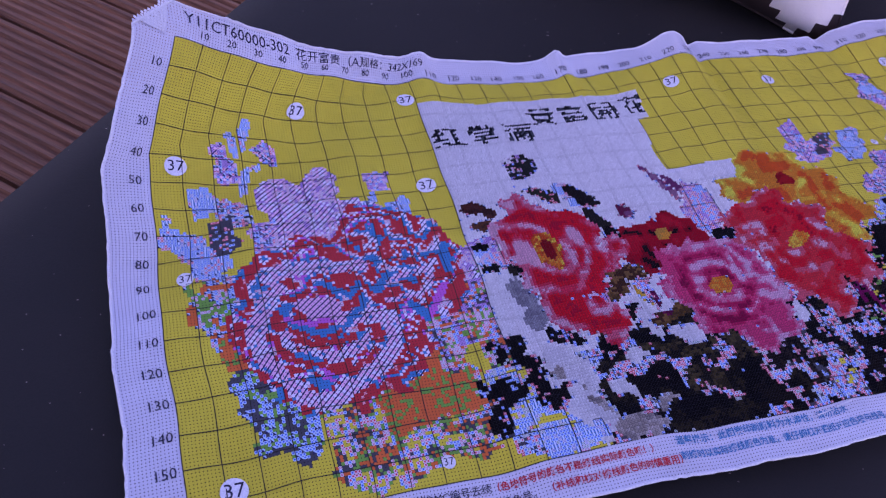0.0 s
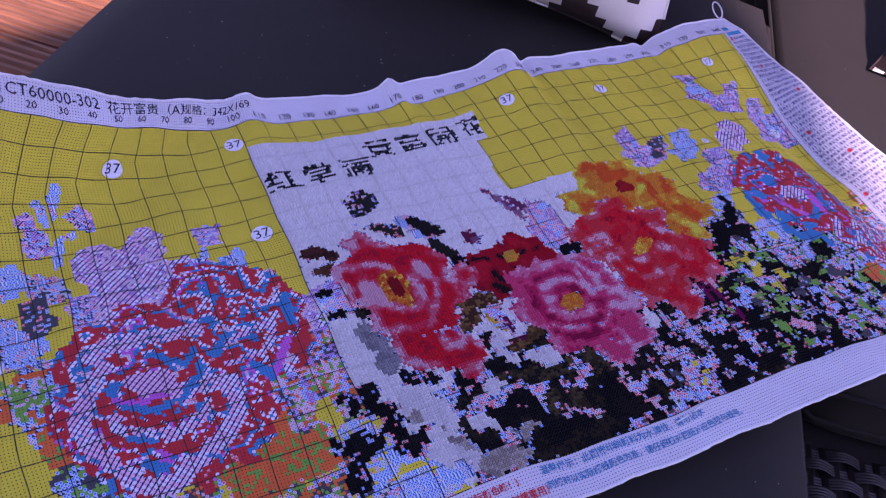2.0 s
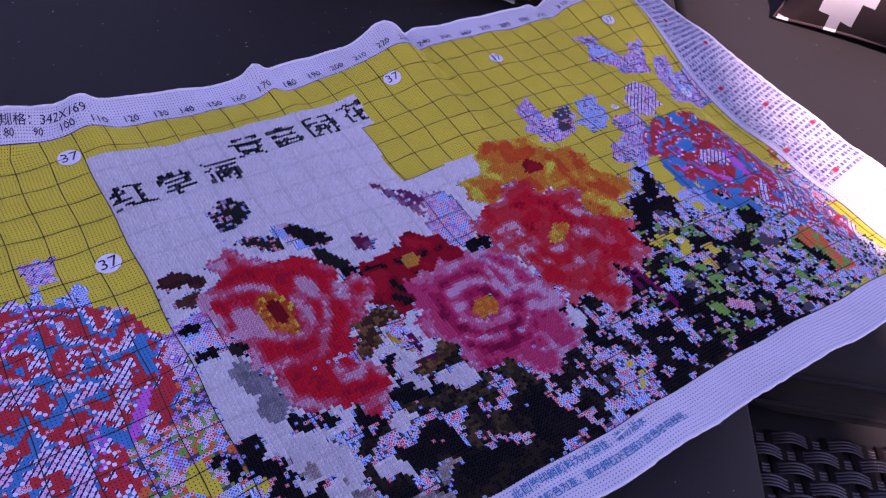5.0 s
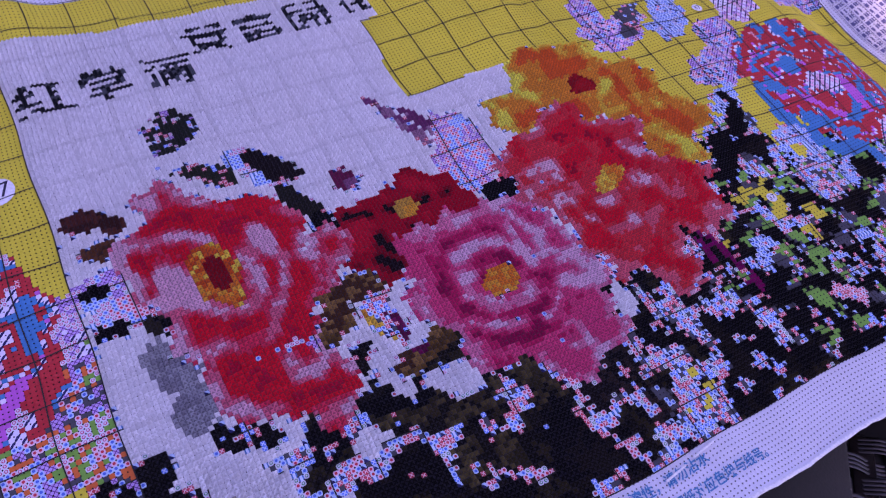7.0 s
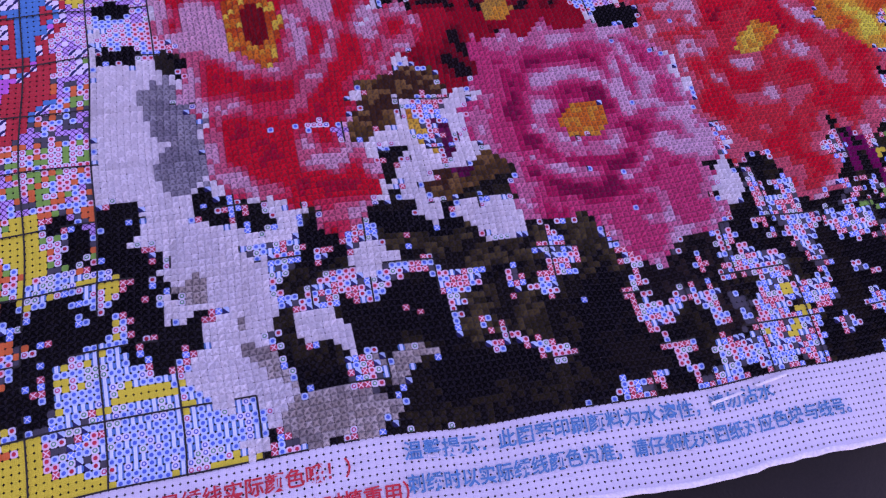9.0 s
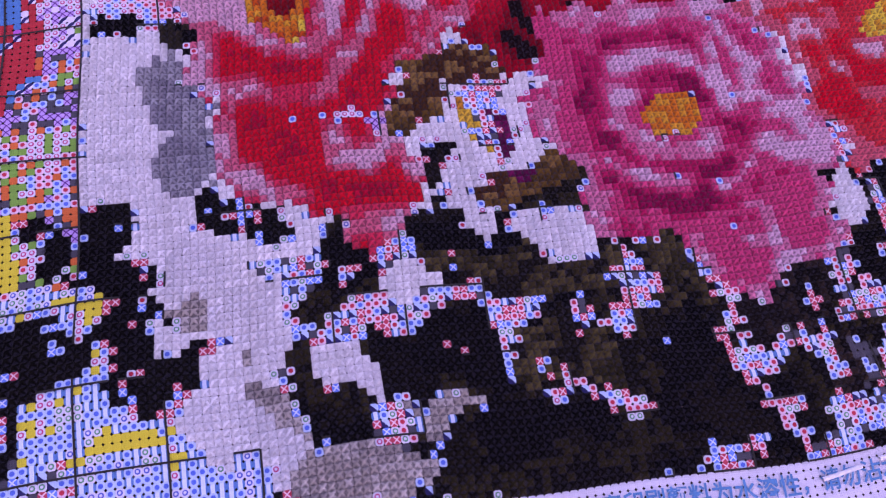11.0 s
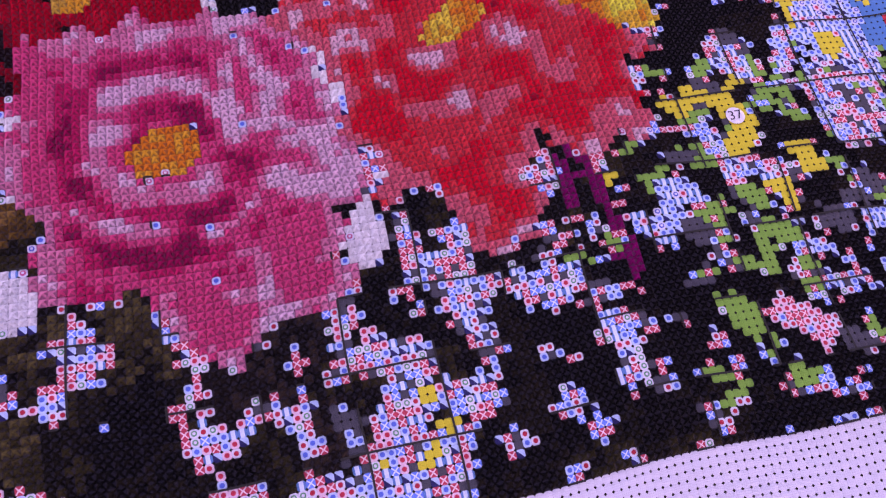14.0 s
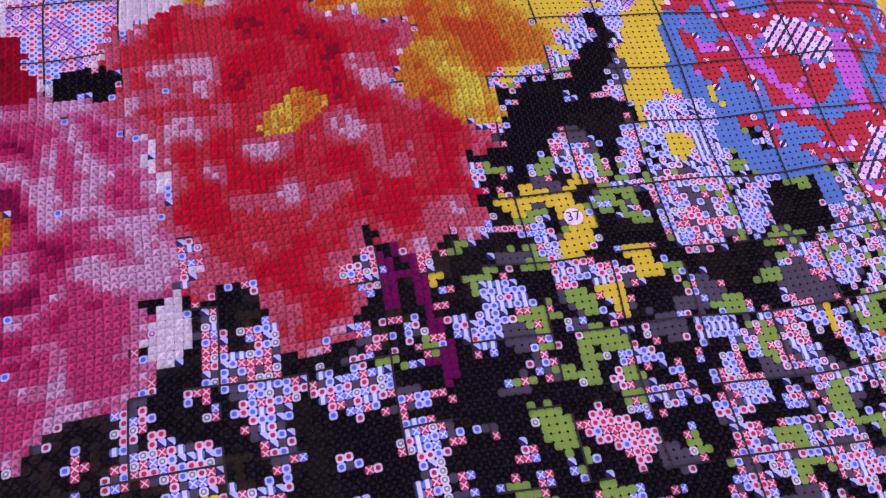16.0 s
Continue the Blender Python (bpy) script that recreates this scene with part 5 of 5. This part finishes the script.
on_cloth("title", [letters("Y11CT60000-302", 3, -7.6, 5.6, align="LEFT"), letters("花开富贵（A）", 46, -7.2, 5.4, align="LEFT"), letters("规格：342X169", 77, -7.2, 4.6, align="LEFT")], INK_BLACK)
for c, r, rad in ((8, 44, 3.6), (52, 16, 3.6), (96, 10, 3.6), (93, 58, 3.6), (8, 88, 2.6), (12, 158, 3.8), (72, 163, 2.0), (212, 14, 3.4), (259, 17, 3.0), (322, 14, 3.0), (284, 61, 1.6), (334, 58, 2.6), (255, 127, 1.3), (333, 152, 2.6)):
    on_cloth("number_spot", [disc(c, r, rad)], INK_WHITE)
    spot = on_cloth("number", [letters("37", c, r, rad * 1.55)], INK_BLACK)
    for v in spot.data.vertices:
        v.co.z += 0.00015
on_cloth("note", [letters("请按色块对应的DMC编号去绣", 82, 172.6, 3.0, align="RIGHT"), letters("符号即为所绣的颜色号。", 96, 177.0, 3.0, align="RIGHT")], INK_BLACK)
on_cloth("note", [letters("（色块符号的颜色不是绣线实际颜色哦！）", 82, 172.6, 2.7, align="LEFT", bold=0.05), letters("（补线和核对绣线颜色的时慎重用）", 97, 177.0, 2.75, align="LEFT", bold=0.05)], INK_RED)
on_cloth("note", [letters("温馨提示：此图案印刷颜料为水溶性，请勿沾水", 139, 171.7, 2.75, align="LEFT", bold=0.05), letters("刺绣时以实际绣线颜色为准，请仔细核对图纸对应色块与线号。", 139, 176.2, 2.75, align="LEFT", squeeze=0.93, bold=0.05)], INK_TEAL)

# colour key along one edge: a table of small marks
key, keyc = [], []
for i in range(46):
    r = 4 + i * 2.7
    for j in range(6):
        c = 344.2 + j * 2.9
        key.append(bar(c - 0.08, r - 1.3, c + 0.04, r + 1.4))
        h = (i * 7 + j * 3) % 5
        key.append(bar(c + 0.4, r - 0.75, c + 0.9 + 0.12 * h, r + 0.75))
        key.append(bar(c + 1.6, r - 0.8, c + 1.95, r + 0.8))
        if h:
            key.append(bar(c + 2.1, r - 0.8, c + 2.45, r + 0.8))
        if (i * 5 + j) % 37 == 0:
            keyc.append(bar(c + 0.2, r - 1.0, c + 1.6, r + 1.1))
    key.append(bar(344.1, r - 1.4, 361.6, r - 1.3))
on_cloth("colour_key", key, mat_plain("key_ink", lin(96, 96, 140)), "small dark printed key table")
for one in keyc:
    mk = on_cloth("colour_key_mark", [one], INK_RED, "red printed key mark")
    for v in mk.data.vertices:
        v.co.z += 0.0002
on_cloth("maker_mark", [bar(344.5, -4, 350, -1.5), bar(344.5, 0, 358, 2.0)], INK_TEAL, "blue printed mark")

# the folded corner of the margin
flap = []
fx, fy = 1 / 12.5, 1 / 10.5
for c in range(-MARGIN_L, 0):
    for r in range(-MARGIN_T, 0):
        if turned(c + 0.5, r + 0.5):
            quad = []
            for x, y in ((c + 0.07, r + 0.07), (c + 0.93, r + 0.07), (c + 0.93, r + 0.93), (c + 0.07, r + 0.93)):
                over = 2 * (1 - (x + MARGIN_L) * fx - (y + MARGIN_T) * fy) / (fx * fx + fy * fy)
                quad.append((x + over * fx, y + over * fy))
            flap.append((quad, [(0, 1, 2, 3)]))
corner = on_cloth("folded_corner", flap, INK_WHITE, "white corner of the margin folded over")
for v in corner.data.vertices:
    v.co.z += 0.0022

# overlocked hem and the hanging loop
edge = [(c, -MARGIN_T) for c in range(-MARGIN_L, COLS + MARGIN_R, 2)] + [(COLS + MARGIN_R, r) for r in range(-MARGIN_T, ROWS + MARGIN_B, 2)] + \
       [(c, ROWS + MARGIN_B) for c in range(COLS + MARGIN_R, -MARGIN_L, -2)] + [(-MARGIN_L, r) for r in range(ROWS + MARGIN_B, -MARGIN_T, -2)]
e = np.array([q for q in edge if not turned(*q)], float)
part("hem", tube([tuple(q) for q in lay(e[:, 0] + rng.normal(0, 0.12, len(e)), e[:, 1] + rng.normal(0, 0.12, len(e))) - np.array([0, 0, TOP - 0.0002])], 0.0011, True), INK_WHITE, cloth, "white overlocked hem")
lx, ly, lz = lay(356, -MARGIN_T)
part("loop", tube([(lx + 0.006 * math.sin(a) + 0.004 * (1 - math.cos(a)), ly + 0.012 * (1 - math.cos(a)), lz - TOP + 0.002 + 0.003 * (1 - math.cos(a))) for a in np.linspace(0, 6.0, 22)], 0.0009), INK_WHITE, cloth, "white thread loop at the corner")

for c0, r0 in ((186, 171.4), (194, 170.4)):
    q = lay(np.linspace(c0, c0 + 5.5, 8), np.linspace(r0, r0 - 0.6, 8), 0.0009) - np.array([0, 0, TOP])
    part("basting_thread", tube([tuple(v) for v in q], 0.0006), INK_WHITE, cloth, "loose white basting thread")

# the single stitches of the pink bloom's middle
shared = {}
for r, c in zip(*np.nonzero(middle)):
    colour = tuple(np.round(tint[r, c], 4))
    if colour not in shared:
        shared[colour] = stitches_mesh("stitch", np.zeros(1), np.zeros(1), np.array([colour]), True)
    s = new("stitch", shared[colour])
    s.parent = cloth
    x, y, z = lay(c + 0.5, r + 0.5, 0.0001)
    s.location = (x, y, z - TOP)
    s.rotation_euler = (0, 0, rng.normal(0, 0.05))
